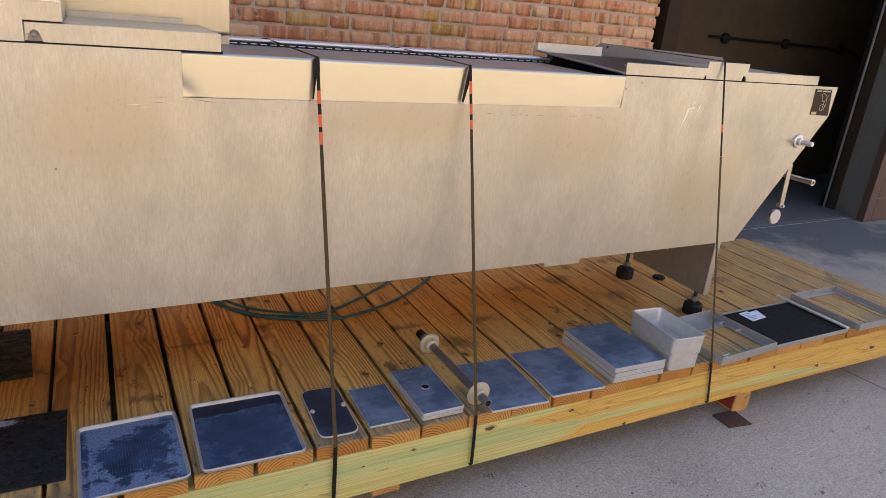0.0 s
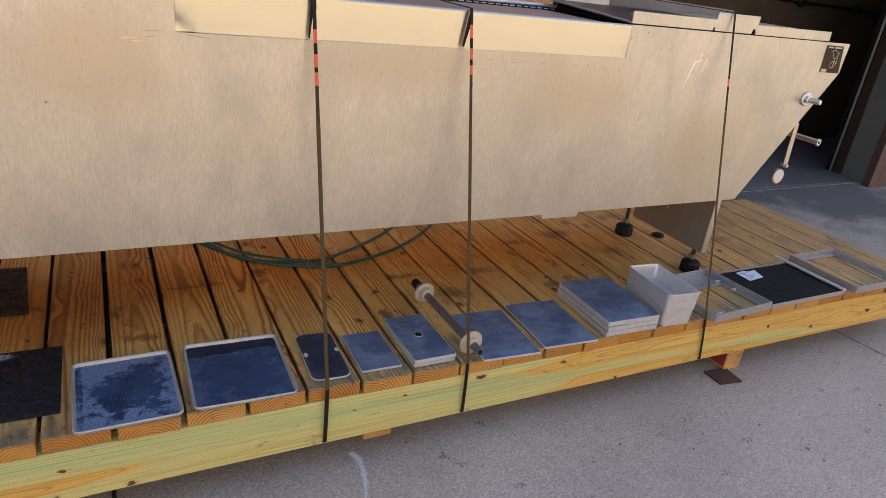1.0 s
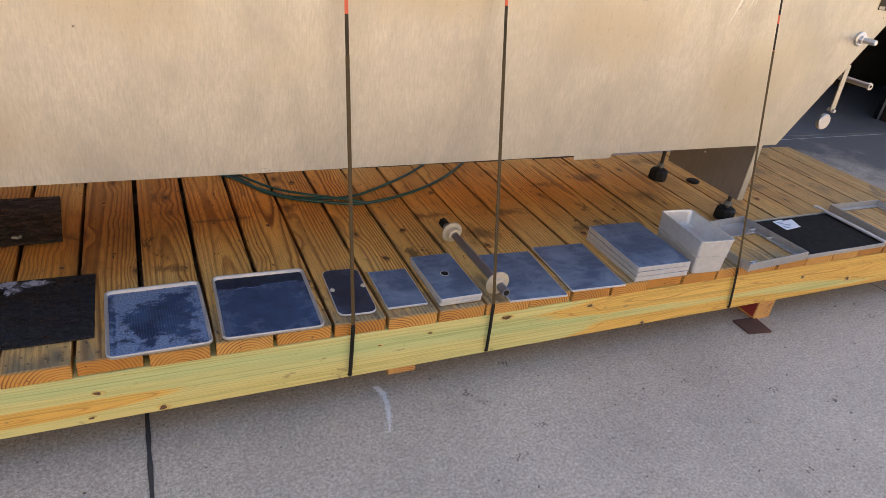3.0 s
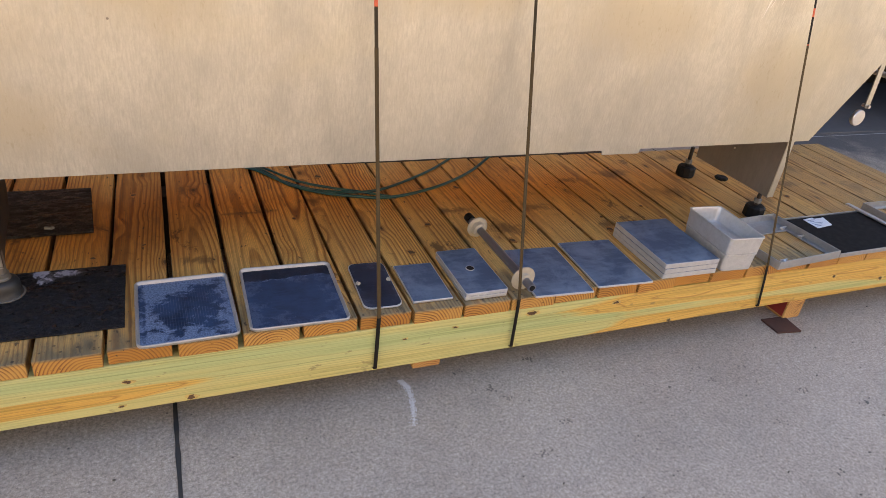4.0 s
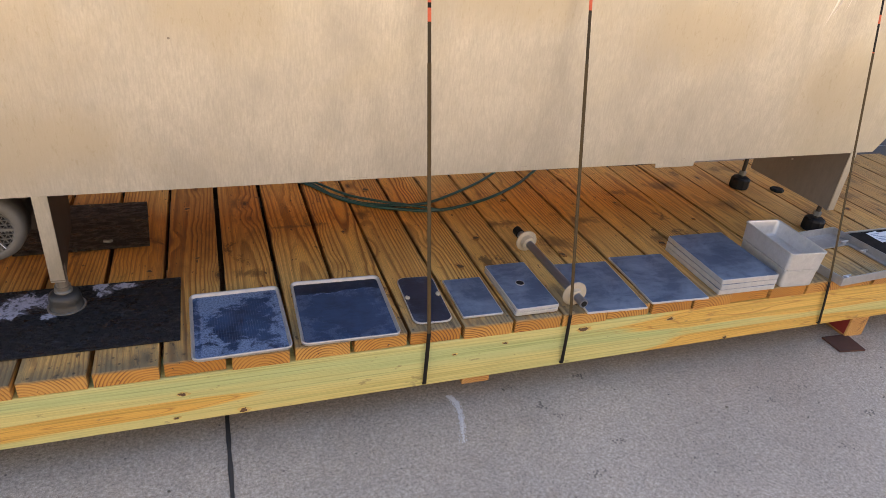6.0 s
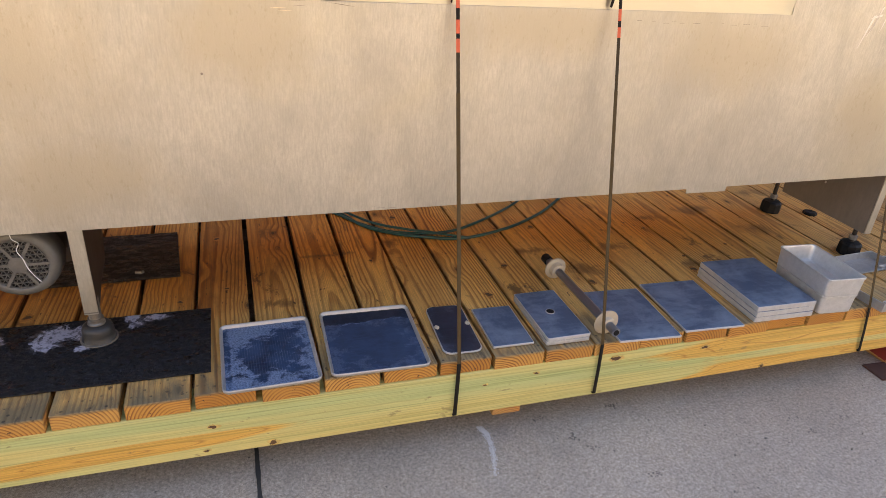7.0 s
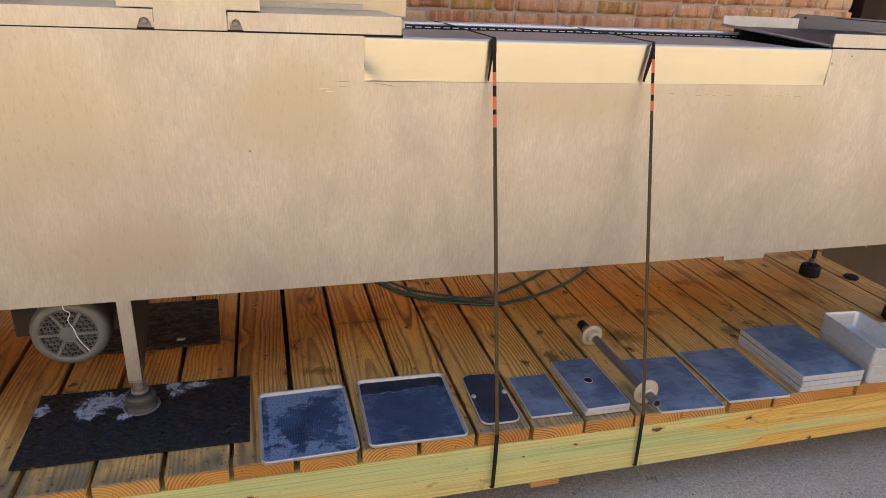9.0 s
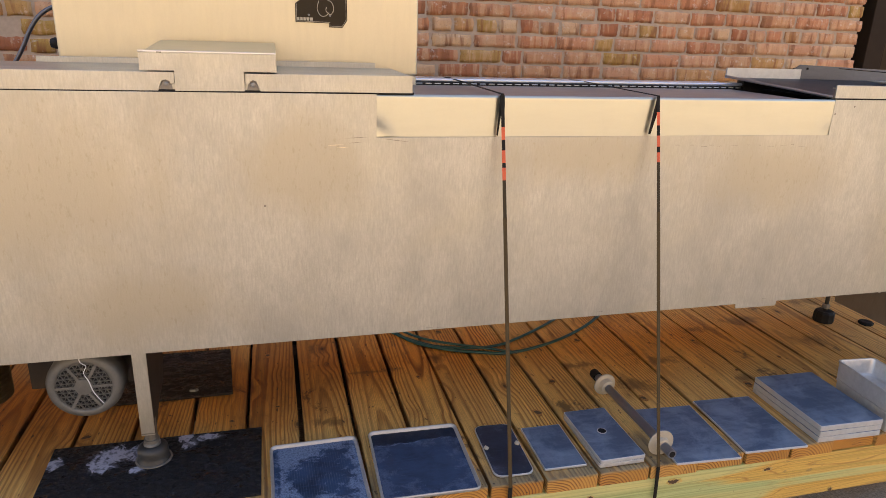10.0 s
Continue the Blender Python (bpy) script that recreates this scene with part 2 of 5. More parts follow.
def metal(name, color, rough=0.4, streak=(220.0, 220.0, 4.0), blotch=0.25, bump=0.12, met=1.0, spread=0.18, smudge=0.0, patches=()):
    """Brushed or scuffed sheet: streaks in one direction, soft blotches and a faint unevenness."""
    m = Mat(name, rough, met)
    co = m.world()
    fine = m.noise(m.scaled(co, streak), 1.0, 4.0, 0.7, 0.3)
    big = m.noise(m.scaled(co, (3.0, 3.0, 3.6)), 1.0, 6.0, 0.62, 0.5)
    mid = m.noise(m.scaled(co, (24.0, 24.0, 9.0)), 1.0, 5.0, 0.66)
    dots = m.noise(co, 300.0, 3.0, 0.6)
    dark = tuple(c * 0.62 for c in color)
    col = m.mix(m.math("MULTIPLY", m.ramp(big, (0.35, 0.0), (0.75, 1.0)), blotch), color, dark)
    col = m.mix(m.math("MULTIPLY", m.ramp(fine, (0.38, 0.0), (0.66, 1.0)), blotch), col, dark)
    col = m.mix(m.math("MULTIPLY", m.ramp(mid, (0.5, 0.0), (0.75, 1.0)), blotch * 0.6), col, dark)
    col = m.mix(m.math("MULTIPLY", m.ramp(dots, (0.45, 0.0), (0.68, 1.0)), blotch * 0.8), col, tuple(c * 0.75 for c in color))
    if smudge:
        cloud = m.noise(m.scaled(co, (5.0, 5.0, 2.6)), 1.0, 6.0, 0.6, 0.7)
        col = m.mix(m.ramp(cloud, (0.46, 0.0), (0.66, smudge)), col, tuple(c * f for c, f in zip(color, (0.55, 0.55, 0.56))))
        olive = m.noise(m.scaled(co, (1.7, 1.7, 2.2)), 1.0, 5.0, 0.6, 0.4)
        col = m.mix(m.ramp(olive, (0.48, 0.0), (0.66, smudge)), col, tuple(c * f for c, f in zip(color, (0.88, 0.84, 0.70))))
    if patches:
        sep = m.n("SeparateXYZ", i0=co)
        flat = m.n("CombineXYZ", i0=sep.outputs[0], i1=sep.outputs[2], i2=0.0).outputs[0]
        wear_tone = m.math("ADD", m.math("MULTIPLY", spot_reach(m, flat, patches), 0.55), m.math("MULTIPLY", m.noise(m.scaled(co, (9.0, 9.0, 6.0)), 1.0, 8.0, 0.66, 0.5), 0.75))
        col = m.mix(m.ramp(wear_tone, (0.40, 0.0), (0.78, 0.85)), col, tuple(c * f for c, f in zip(color, (0.77, 0.73, 0.655))))
        fleck = m.noise(m.scaled(co, (120.0, 120.0, 45.0)), 1.0, 5.0, 0.7)
        col = m.mix(m.math("MULTIPLY", m.ramp(fleck, (0.56, 0.0), (0.70, 0.5)), m.ramp(wear_tone, (0.35, 0.15), (0.7, 1.0))), col, tuple(c * f for c, f in zip(color, (0.60, 0.55, 0.46))))
    r = m.math("ADD", rough - spread / 2, m.math("MULTIPLY", m.math("ADD", big, mid), spread / 2))
    m.bump(m.math("ADD", m.math("ADD", fine, dots), m.math("MULTIPLY", big, 1.5)), bump, 0.0008)
    return m.done(col, r)


def plain(name, color, rough=0.6, scale=30.0, vary=0.3, met=0.0, bump=0.15, spec=0.5):
    """A plain material with variation at two scales."""
    m = Mat(name, rough, met)
    m.b.inputs["Specular IOR Level"].default_value = spec
    co = m.world()
    a = m.noise(co, scale, 5.0, 0.6)
    b = m.noise(co, scale * 0.13, 3.0, 0.5)
    col = m.mix(m.math("MULTIPLY", m.ramp(a, (0.35, 0.0), (0.75, 1.0)), vary), color, tuple(c * 0.45 for c in color))
    col = m.mix(m.math("MULTIPLY", m.ramp(b, (0.35, 0.0), (0.7, 1.0)), vary), col, tuple(min(1, c * 1.35) for c in color))
    m.bump(a, bump, 0.001)
    return m.done(col, m.ramp(b, (0.3, max(0.05, rough - 0.08)), (0.7, min(1, rough + 0.08))))


def concrete():
    m = Mat("concrete", 0.85)
    co = m.world()
    grain = m.math("ADD", m.math("MULTIPLY", m.noise(co, 120.0, 5.0, 0.75), 0.6), m.math("MULTIPLY", m.noise(m.scaled(co, (1.0, 1.0, 1.0), (3.3, 1.7, 0.0)), 370.0, 3.0, 0.7), 0.4))
    mid = m.noise(co, 30.0, 5.0, 0.6)
    big = m.noise(co, 1.3, 5.0, 0.6, 0.3)
    col = m.ramp(grain, (0.34, (0.17, 0.142, 0.115)), (0.5, (0.425, 0.364, 0.302)), (0.66, (0.70, 0.62, 0.525)))
    col = m.mix(0.4, col, m.ramp(mid, (0.3, (0.6, 0.58, 0.56)), (0.7, (1.0, 0.98, 0.95))), "MULTIPLY")
    col = m.mix(0.6, col, m.ramp(big, (0.3, (0.62, 0.6, 0.58)), (0.7, (1.0, 1.0, 0.98))), "MULTIPLY")
    spots = m.n("TexVoronoi", Scale=17.0)
    m.put(spots.inputs["Vector"], co)
    col = m.mix(m.ramp(spots.outputs[0], (0.03, 0.8), (0.07, 0.0)), col, (0.06, 0.05, 0.045))
    # Darker blue-grey patches in front of the doorway.
    mottle = m.ramp(m.math("ADD", m.math("MULTIPLY", spot_reach(m, co, ((5.1, 1.5, 1.4, 1.0), (4.24, 1.68, 1.0, 0.5))), 0.6), m.math("MULTIPLY", m.noise(co, 4.5, 7.0, 0.62, 0.4), 0.8)), (0.56, 0.0), (0.80, 0.85))
    col = m.mix(mottle, col, (0.085, 0.085, 0.09))
    blot = m.noise(co, 7.0, 7.0, 0.68, 0.4)
    col = m.mix(m.ramp(blot, (0.58, 0.0), (0.72, 0.35)), col, (0.17, 0.15, 0.13))
    m.bump(m.math("ADD", grain, m.math("MULTIPLY", mid, 1.5)), 0.5, 0.0015)
    return m.done(col)


def brick_material(joined=False):
    """Old common brick: each one its own tone, with kiss-mark bands across it, pale smears and pits."""
    m = Mat("fired_clay", 0.88)
    rnd = m.n("NewGeometry").outputs["Random Per Island"] if joined else m.rand()
    co = m.world() if joined else m.coords()
    off = m.math("MULTIPLY", rnd, 61.0)
    v = m.scaled(co, (1.0, 1.0, 1.0), m.n("CombineXYZ", i0=off, i1=off, i2=off))
    col = m.ramp(rnd, (0.0, (0.36, 0.12, 0.05)), (0.15, (0.53, 0.215, 0.10)), (0.35, (0.58, 0.285, 0.155)),
                 (0.45, (0.44, 0.25, 0.060)), (0.52, (0.38, 0.17, 0.06)), (0.60, (0.56, 0.28, 0.15)), (0.70, (0.58, 0.31, 0.165)), (0.80, (0.45, 0.165, 0.065)), (0.93, (0.57, 0.30, 0.15)), (1.0, (0.68, 0.52, 0.31)))
    band = m.noise(m.scaled(v, (30.0, 6.0, 5.0)), 1.0, 3.0, 0.55)
    blot = m.noise(v, 38.0, 5.0, 0.65)
    fine = m.noise(v, 190.0, 4.0, 0.7)
    col = m.mix(m.ramp(band, (0.52, 0.0), (0.60, 0.5)), col, (0.66, 0.41, 0.23))
    col = m.mix(m.ramp(band, (0.36, 0.75), (0.45, 0.0)), col, (0.27, 0.10, 0.04))
    col = m.mix(m.ramp(blot, (0.58, 0.0), (0.72, 0.7)), col, (0.68, 0.58, 0.47))
    col = m.mix(m.ramp(fine, (0.30, 0.6), (0.42, 0.0)), col, (0.16, 0.07, 0.04))
    m.bump(m.math("ADD", fine, m.math("MULTIPLY", blot, 2.0)), 0.7, 0.003)
    return m.done(col)


def stained_tray(name, base, haze, fleck, size=(0.115, 0.148), rings=0.0, line=None, lean=0.0):
    """Dark coated sheet: cloudy dried water, chalky flecks thickest along the edges, fine pressed rings in the middle."""
    m = Mat(name, 0.3, 0.2)
    co = m.world()
    own = m.n("SeparateXYZ", i0=m.coords())
    u = m.math("ABSOLUTE", m.math("DIVIDE", own.outputs[0], size[0]))
    v = m.math("ABSOLUTE", m.math("DIVIDE", own.outputs[1], size[1]))
    edge = m.n("Math", op="SMOOTH_MAX", i0=u, i1=v, i2=0.25).outputs[0]
    cloud = m.ramp(m.noise(co, 16.0, 6.0, 0.62, 0.4), (0.36, 0.0), (0.66, 1.0))
    col = m.mix(cloud, base, haze)
    drag = m.noise(m.scaled(co, (26.0, 150.0, 26.0)), 1.0, 4.0, 0.65)
    col = m.mix(m.ramp(drag, (0.50, 0.0), (0.66, 0.5)), col, haze)
    near = m.math("MULTIPLY", m.math("SUBTRACT", edge, 0.62), 0.26)
    chalk = m.math("ADD", m.math("ADD", m.math("MULTIPLY", m.noise(co, 34.0, 10.0, 0.74, 0.35), 0.72), m.math("MULTIPLY", m.noise(co, 11.0, 3.0, 0.5, 0.6), 0.30)), near)
    if lean:
        chalk = m.math("ADD", m.math("ADD", chalk, 0.062), m.math("MULTIPLY", m.math("DIVIDE", own.outputs[0], size[0]), -lean))
        chalk = m.math("SUBTRACT", chalk, m.ramp(m.math("DIVIDE", own.outputs[0], -size[0]), (0.76, 0.0), (0.82, 0.13)))
    mask = m.math("MULTIPLY", m.ramp(chalk, (0.54, 0.0), (0.605, 1.0)), m.ramp(m.noise(co, 210.0, 4.0, 0.7), (0.36, 0.25), (0.62, 1.0)))
    mask = m.math("MULTIPLY", mask, fleck)
    if line is not None:
        wet = m.math("ADD", own.outputs[1], m.math("MULTIPLY", m.math("SUBTRACT", m.noise(co, 30.0, 5.0, 0.6), 0.5), 0.05))
        dark_side = m.ramp(m.math("ADD", m.math("SUBTRACT", wet, line), 0.5), (0.499, 0.0), (0.503, 1.0))
        # Beyond the residue line the colour darkens for a dark reflection.
        col = m.mix(dark_side, col, tuple(c * 0.45 for c in base))
        rim = m.math("MULTIPLY", m.ramp(m.math("ABSOLUTE", m.math("SUBTRACT", wet, line)), (0.0008, 1.0), (0.0035, 0.0)), m.ramp(m.noise(co, 60.0, 4.0), (0.44, 0.0), (0.58, 0.8)))
        mask = m.math("MAXIMUM", m.math("MULTIPLY", mask, m.math("SUBTRACT", 1.0, m.math("MULTIPLY", dark_side, 0.8))), rim)
    if rings:
        ring = m.ramp(m.math("SINE", m.math("MULTIPLY", u, 118.0)), (0.75, 0.0), (0.95, 1.0))
        ring = m.math("MULTIPLY", ring, m.ramp(edge, (0.56, rings), (0.74, 0.0)))
        col = m.mix(m.math("MULTIPLY", ring, m.ramp(m.noise(co, 40.0, 4.0), (0.4, 0.1), (0.6, 1.0))), col, (0.15, 0.19, 0.26))
    col = m.mix(mask, col, (0.21, 0.29, 0.43))
    m.bump(m.math("ADD", drag, mask), 0.15, 0.0006)
    return m.done(col, m.ramp(m.math("MAXIMUM", mask, m.math("MULTIPLY", cloud, 0.5)), (0.0, 0.36), (1.0, 0.6)))


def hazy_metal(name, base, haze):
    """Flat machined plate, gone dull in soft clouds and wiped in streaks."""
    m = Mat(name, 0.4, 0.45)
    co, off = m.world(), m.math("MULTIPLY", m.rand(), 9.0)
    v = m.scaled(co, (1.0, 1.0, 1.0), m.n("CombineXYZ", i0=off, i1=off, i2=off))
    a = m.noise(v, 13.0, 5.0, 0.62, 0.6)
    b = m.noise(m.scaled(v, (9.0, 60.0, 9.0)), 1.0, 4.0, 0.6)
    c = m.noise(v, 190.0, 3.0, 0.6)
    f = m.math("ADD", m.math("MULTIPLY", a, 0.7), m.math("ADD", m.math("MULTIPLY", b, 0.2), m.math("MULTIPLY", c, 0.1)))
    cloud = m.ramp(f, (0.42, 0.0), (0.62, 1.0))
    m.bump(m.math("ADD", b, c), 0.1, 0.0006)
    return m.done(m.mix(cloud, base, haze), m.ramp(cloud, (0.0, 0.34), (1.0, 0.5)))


def rubber_mat(name, base, paint=None, spots=()):
    """Worn rubber sheet; spots are (x, y, rx, ry) where paint has dried on it."""
    m = Mat(name, 0.4)
    m.b.inputs["Specular IOR Level"].default_value = 0.34
    co = m.world()
    b = m.noise(co, 90.0, 4.0, 0.6)
    col = m.mix(m.ramp(b, (0.3, 0.0), (0.8, 0.6)), base, tuple(c * 2.2 for c in base))
    rough = m.ramp(m.noise(m.scaled(co, (24.0, 46.0, 24.0)), 1.0, 7.0, 0.7), (0.40, 0.18), (0.56, 0.85))
    mottle = m.noise(m.scaled(co, (26.0, 44.0, 26.0)), 1.0, 7.0, 0.68)
    col = m.mix(m.ramp(mottle, (0.50, 0.0), (0.66, 0.75)), col, tuple(c * f for c, f in zip(base, (2.5, 2.3, 2.1))))
    # Bluish flecks stand in for glints on the rubber; dark ones are pits.
    glint_pit = m.noise(m.scaled(co, (70.0, 110.0, 70.0)), 1.0, 5.0, 0.72)
    col = m.mix(m.ramp(glint_pit, (0.56, 0.0), (0.64, 0.8)), col, tuple(c * f for c, f in zip(base, (4.5, 4.8, 5.2))))
    col = m.mix(m.ramp(glint_pit, (0.38, 0.9), (0.46, 0.0)), col, tuple(c * 0.25 for c in base))
    if spots:
        reach = spot_reach(m, m.coords(), spots)
        ragged = m.noise(co, 34.0, 8.0, 0.68, 0.8)
        mask = m.ramp(m.math("ADD", m.math("MULTIPLY", reach, 0.42), m.math("MULTIPLY", ragged, 0.9)), (0.61, 0.0), (0.65, 1.0))
        mask = m.math("MULTIPLY", mask, m.ramp(m.noise(co, 75.0, 5.0, 0.7), (0.38, 0.1), (0.50, 1.0)))
        thin = m.ramp(m.math("ADD", m.math("MULTIPLY", reach, 0.3), m.math("MULTIPLY", m.noise(co, 60.0, 7.0, 0.72), 0.9)), (0.56, 0.0), (0.70, 0.35))
        mask = m.math("MAXIMUM", mask, thin)
        col = m.mix(mask, col, paint)
        rough = m.mix(mask, rough, (0.55, 0.55, 0.55))
    lump = m.noise(co, 55.0, 6.0, 0.7)
    m.bump(m.math("ADD", b, m.math("MULTIPLY", lump, 2.6)), 1.0, 0.0034)
    return m.done(col, rough)


DECK = wood("deck_wood", (0.83, 0.50, 0.165), (0.31, 0.125, 0.030), (0.98, 0.84, 0.58), 0.95, spills=SPILLS)
BEAM = treated_beam()
# Near-black colour for unseen rear timbers, so the deck joints look shaded.
GAPSHADE = wood("gap_shade_wood", (0.035, 0.022, 0.012), (0.018, 0.010, 0.006), (0.95, 0.85, 0.7))
BLOCK = wood("block_wood", (0.66, 0.40, 0.15), (0.38, 0.17, 0.055), (0.95, 0.8, 0.6))
HALO = plain("knot_ring", (0.50, 0.36, 0.12), 0.62, 260.0, 0.9)
RINGWOOD = plain("deck_knot_ring", (0.36, 0.155, 0.038), 0.62, 200.0, 0.8)
KNOT = plain("knot_wood", (0.085, 0.042, 0.018), 0.6, 260.0, 0.95)
# The two leftmost patches only tone the panel down; the others are wear.
PANEL = metal("brushed_steel", (0.60, 0.574, 0.508), 0.46, (240.0, 240.0, 38.0), 0.52, 0.40, 1.0, 0.18, 0.42, ((1.40, 1.00, 0.34, 0.15), (0.86, 1.05, 0.30, 0.10), (0.16, 1.02, 0.20, 0.16), (1.95, 0.82, 0.22, 0.18), (-0.34, 1.00, 0.40, 0.26), (-0.20, 0.72, 0.30, 0.12)))
SHINY = metal("smooth_steel", (0.555, 0.54, 0.45), 0.30, (6.0, 6.0, 30.0), 0.10, 0.02)
RAILS = metal("rail_steel", (0.72, 0.70, 0.68), 0.35, (8.0, 200.0, 200.0), 0.2, 0.1)
DULL = metal("dull_steel", (0.30, 0.27, 0.24), 0.55, (90.0, 90.0, 20.0), 0.4, 0.2)
# Blue stands for the sky reflected in the plate tops; edges stay plain.
ALU = hazy_metal("sky_tinted_aluminium", (0.085, 0.135, 0.22), (0.21, 0.285, 0.395))
ALUEDGE = metal("cast_aluminium", (0.70, 0.69, 0.67), 0.42, (60.0, 60.0, 60.0), 0.35, 0.2, 0.65)
TRAYRIM = metal("tray_rim", (0.50, 0.48, 0.46), 0.42, (60.0, 60.0, 60.0), 0.5, 0.2, 0.5)
GALV = metal("galvanised", (0.27, 0.262, 0.245), 0.5, (40.0, 40.0, 40.0), 0.5, 0.3, 0.8)
MOTORGREY = metal("motor_grey", (0.17, 0.165, 0.155), 0.55, (30.0, 30.0, 30.0), 0.7, 0.4, 0.45)
CREAM = metal("cabinet_steel", (0.62, 0.55, 0.40), 0.42, (50.0, 50.0, 6.0), 0.12, 0.06, 0.8)
PALE = metal("pale_steel", (0.72, 0.62, 0.43), 0.5, (50.0, 50.0, 6.0), 0.12, 0.06, 0.5)
# Leg steel darkened for shaded faces; also used on small fittings.
SHADE = metal("shade_toned_steel", (0.27, 0.245, 0.215), 0.55, (60.0, 60.0, 20.0), 0.3, 0.15, 0.5)
# Bluish base colour stands for sky reflected in the guide rail.
BRIGHT = metal("sky_tinted_rail", (0.74, 0.77, 0.84), 0.3, (8.0, 200.0, 200.0), 0.12, 0.05, 0.7)
# Steel darkened for the chute's shaded faces; the cable shares it.
BLUED = metal("shaded_steel", (0.145, 0.15, 0.175), 0.4, (20.0, 90.0, 90.0), 0.3, 0.1, 0.8)
BLACK = plain("black_rubber", (0.008, 0.0075, 0.0075), 0.6, 80.0, 0.5, spec=0.25)
STRAP = plain("strap_webbing", (0.012, 0.010, 0.008), 0.7, 160.0, 0.4, spec=0.2)
OLIVE = plain("strap_olive", (0.070, 0.046, 0.020), 0.7, 160.0, 0.4, spec=0.2)
RODSTEEL = metal("axle_steel", (0.34, 0.36, 0.41), 0.35, (60.0, 8.0, 60.0), 0.4, 0.1, 0.9)
FRAMEALU = metal("frame_aluminium", (0.47, 0.47, 0.47), 0.42, (60.0, 60.0, 60.0), 0.5, 0.25, 0.65)
REDPAINT = plain("red_paint", (0.24, 0.024, 0.018), 0.6, 60.0, 0.5)
UMBER = plain("strap_umber", (0.045, 0.032, 0.017), 0.7, 160.0, 0.4, spec=0.2)
# Dark colour stands for shade on the left side plate and chute filler.
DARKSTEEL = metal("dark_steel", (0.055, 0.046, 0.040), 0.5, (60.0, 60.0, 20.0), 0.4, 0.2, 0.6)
TABLE = metal("table_steel", (0.30, 0.28, 0.275), 0.4, (8.0, 60.0, 60.0), 0.25, 0.1, 0.7)
ORANGE = plain("strap_orange", (0.62, 0.10, 0.035), 0.6, 160.0, 0.3)
HOSE = plain("hose_green", (0.008, 0.055, 0.055), 0.35, 40.0, 0.4)
TRAY_A = stained_tray("tray_marked", (0.012, 0.027, 0.062), (0.030, 0.070, 0.150), 1.0, (0.115, 0.139), 0.40, None, 0.055)
TRAY_B = stained_tray("tray_dark", (0.019, 0.039, 0.083), (0.036, 0.074, 0.150), 0.32, (0.124, 0.141), 0.0, 0.083)
PLATE_D = stained_tray("plate_dark", (0.016, 0.021, 0.036), (0.033, 0.045, 0.075), 0.15, (0.055, 0.12))
MAT = rubber_mat("mat_rubber", (0.0050, 0.0048, 0.0062), (0.40, 0.405, 0.50), ((-0.125, 0.045, 0.060, 0.045), (-0.105, 0.085, 0.075, 0.055), (-0.070, 0.085, 0.070, 0.050), (0.115, 0.118, 0.06, 0.022), (-0.240, 0.075, 0.032, 0.038), (0.062, 0.125, 0.034, 0.030), (0.075, 0.095, 0.03, 0.03), (-0.040, 0.012, 0.034, 0.018)))
FOOTIRON = metal("stained_iron", (0.050, 0.048, 0.046), 0.45, (60.0, 60.0, 190.0), 1.0, 0.8, 0.25, 0.3)
LEGFOOT = metal("foot_nut_steel", (0.34, 0.31, 0.27), 0.42, (45.0, 45.0, 160.0), 0.8, 0.4, 0.8)
PAD = rubber_mat("pad_rubber", (0.010, 0.0055, 0.003))
SCREEN = plain("screen_black", (0.010, 0.008, 0.007), 0.8, 300.0, 0.3, spec=0.2)
PAPER = plain("paper_tag", (0.72, 0.75, 0.80), 0.6, 60.0, 0.2)
INK = plain("tag_ink", (0.25, 0.30, 0.40), 0.6, 60.0, 0.2)
CREAMPLASTIC = plain("plastic_cream", (0.42, 0.36, 0.27), 0.45, 50.0, 0.25)
RUST = plain("rusty_iron", (0.075, 0.030, 0.020), 0.85, 70.0, 0.6)
SIGN = plain("plate_brown", (0.036, 0.024, 0.012), 0.5, 50.0, 0.2, spec=0.15)
SIGNINK = plain("plate_print", (0.42, 0.36, 0.26), 0.5, 50.0, 0.2)
GROUND = concrete()
TAR = plain("joint_tar", (0.028, 0.026, 0.025), 0.7, 320.0, 0.95, 0.0, 0.8)
CHALK = plain("chalk", (0.62, 0.60, 0.58), 0.9, 120.0, 0.5)
STONE = plain("grit", (0.15, 0.13, 0.11), 0.9, 90.0, 0.9)
CLAY = brick_material()
CLAY_FAR = brick_material(True)
MORTAR = plain("mortar", (0.46, 0.345, 0.25), 0.95, 60.0, 0.35, 0.0, 0.6)
BLOCKWALL = plain("painted_block", (0.16, 0.155, 0.13), 0.8, 25.0, 0.3)
# Workshop walls and floor take the unlit interior's darkness into their colour.
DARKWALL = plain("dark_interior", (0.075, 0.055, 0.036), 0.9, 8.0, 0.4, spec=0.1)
DARKFLOOR = plain("unlit_floor", (0.12, 0.12, 0.125), 0.6, 14.0, 0.5)
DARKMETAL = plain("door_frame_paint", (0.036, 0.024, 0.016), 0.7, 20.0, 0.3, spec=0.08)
BROWN = plain("brown_guard", (0.11, 0.06, 0.045), 0.7, 25.0, 0.3)
BUFF = plain("buff_render", (0.62, 0.50, 0.34), 0.9, 3.0, 0.2)
ROOF = plain("roof_felt", (0.08, 0.08, 0.08), 0.9, 4.0, 0.2)

# ---- mesh helpers ----


def finish(name, bm, material, smooth=False):
    me = bpy.data.meshes.new(name)
    bmesh.ops.recalc_face_normals(bm, faces=bm.faces)
    bm.to_mesh(me)
    bm.free()
    me.materials.append(material)
    if smooth:
        for p in me.polygons:
            p.use_smooth = True
    return me


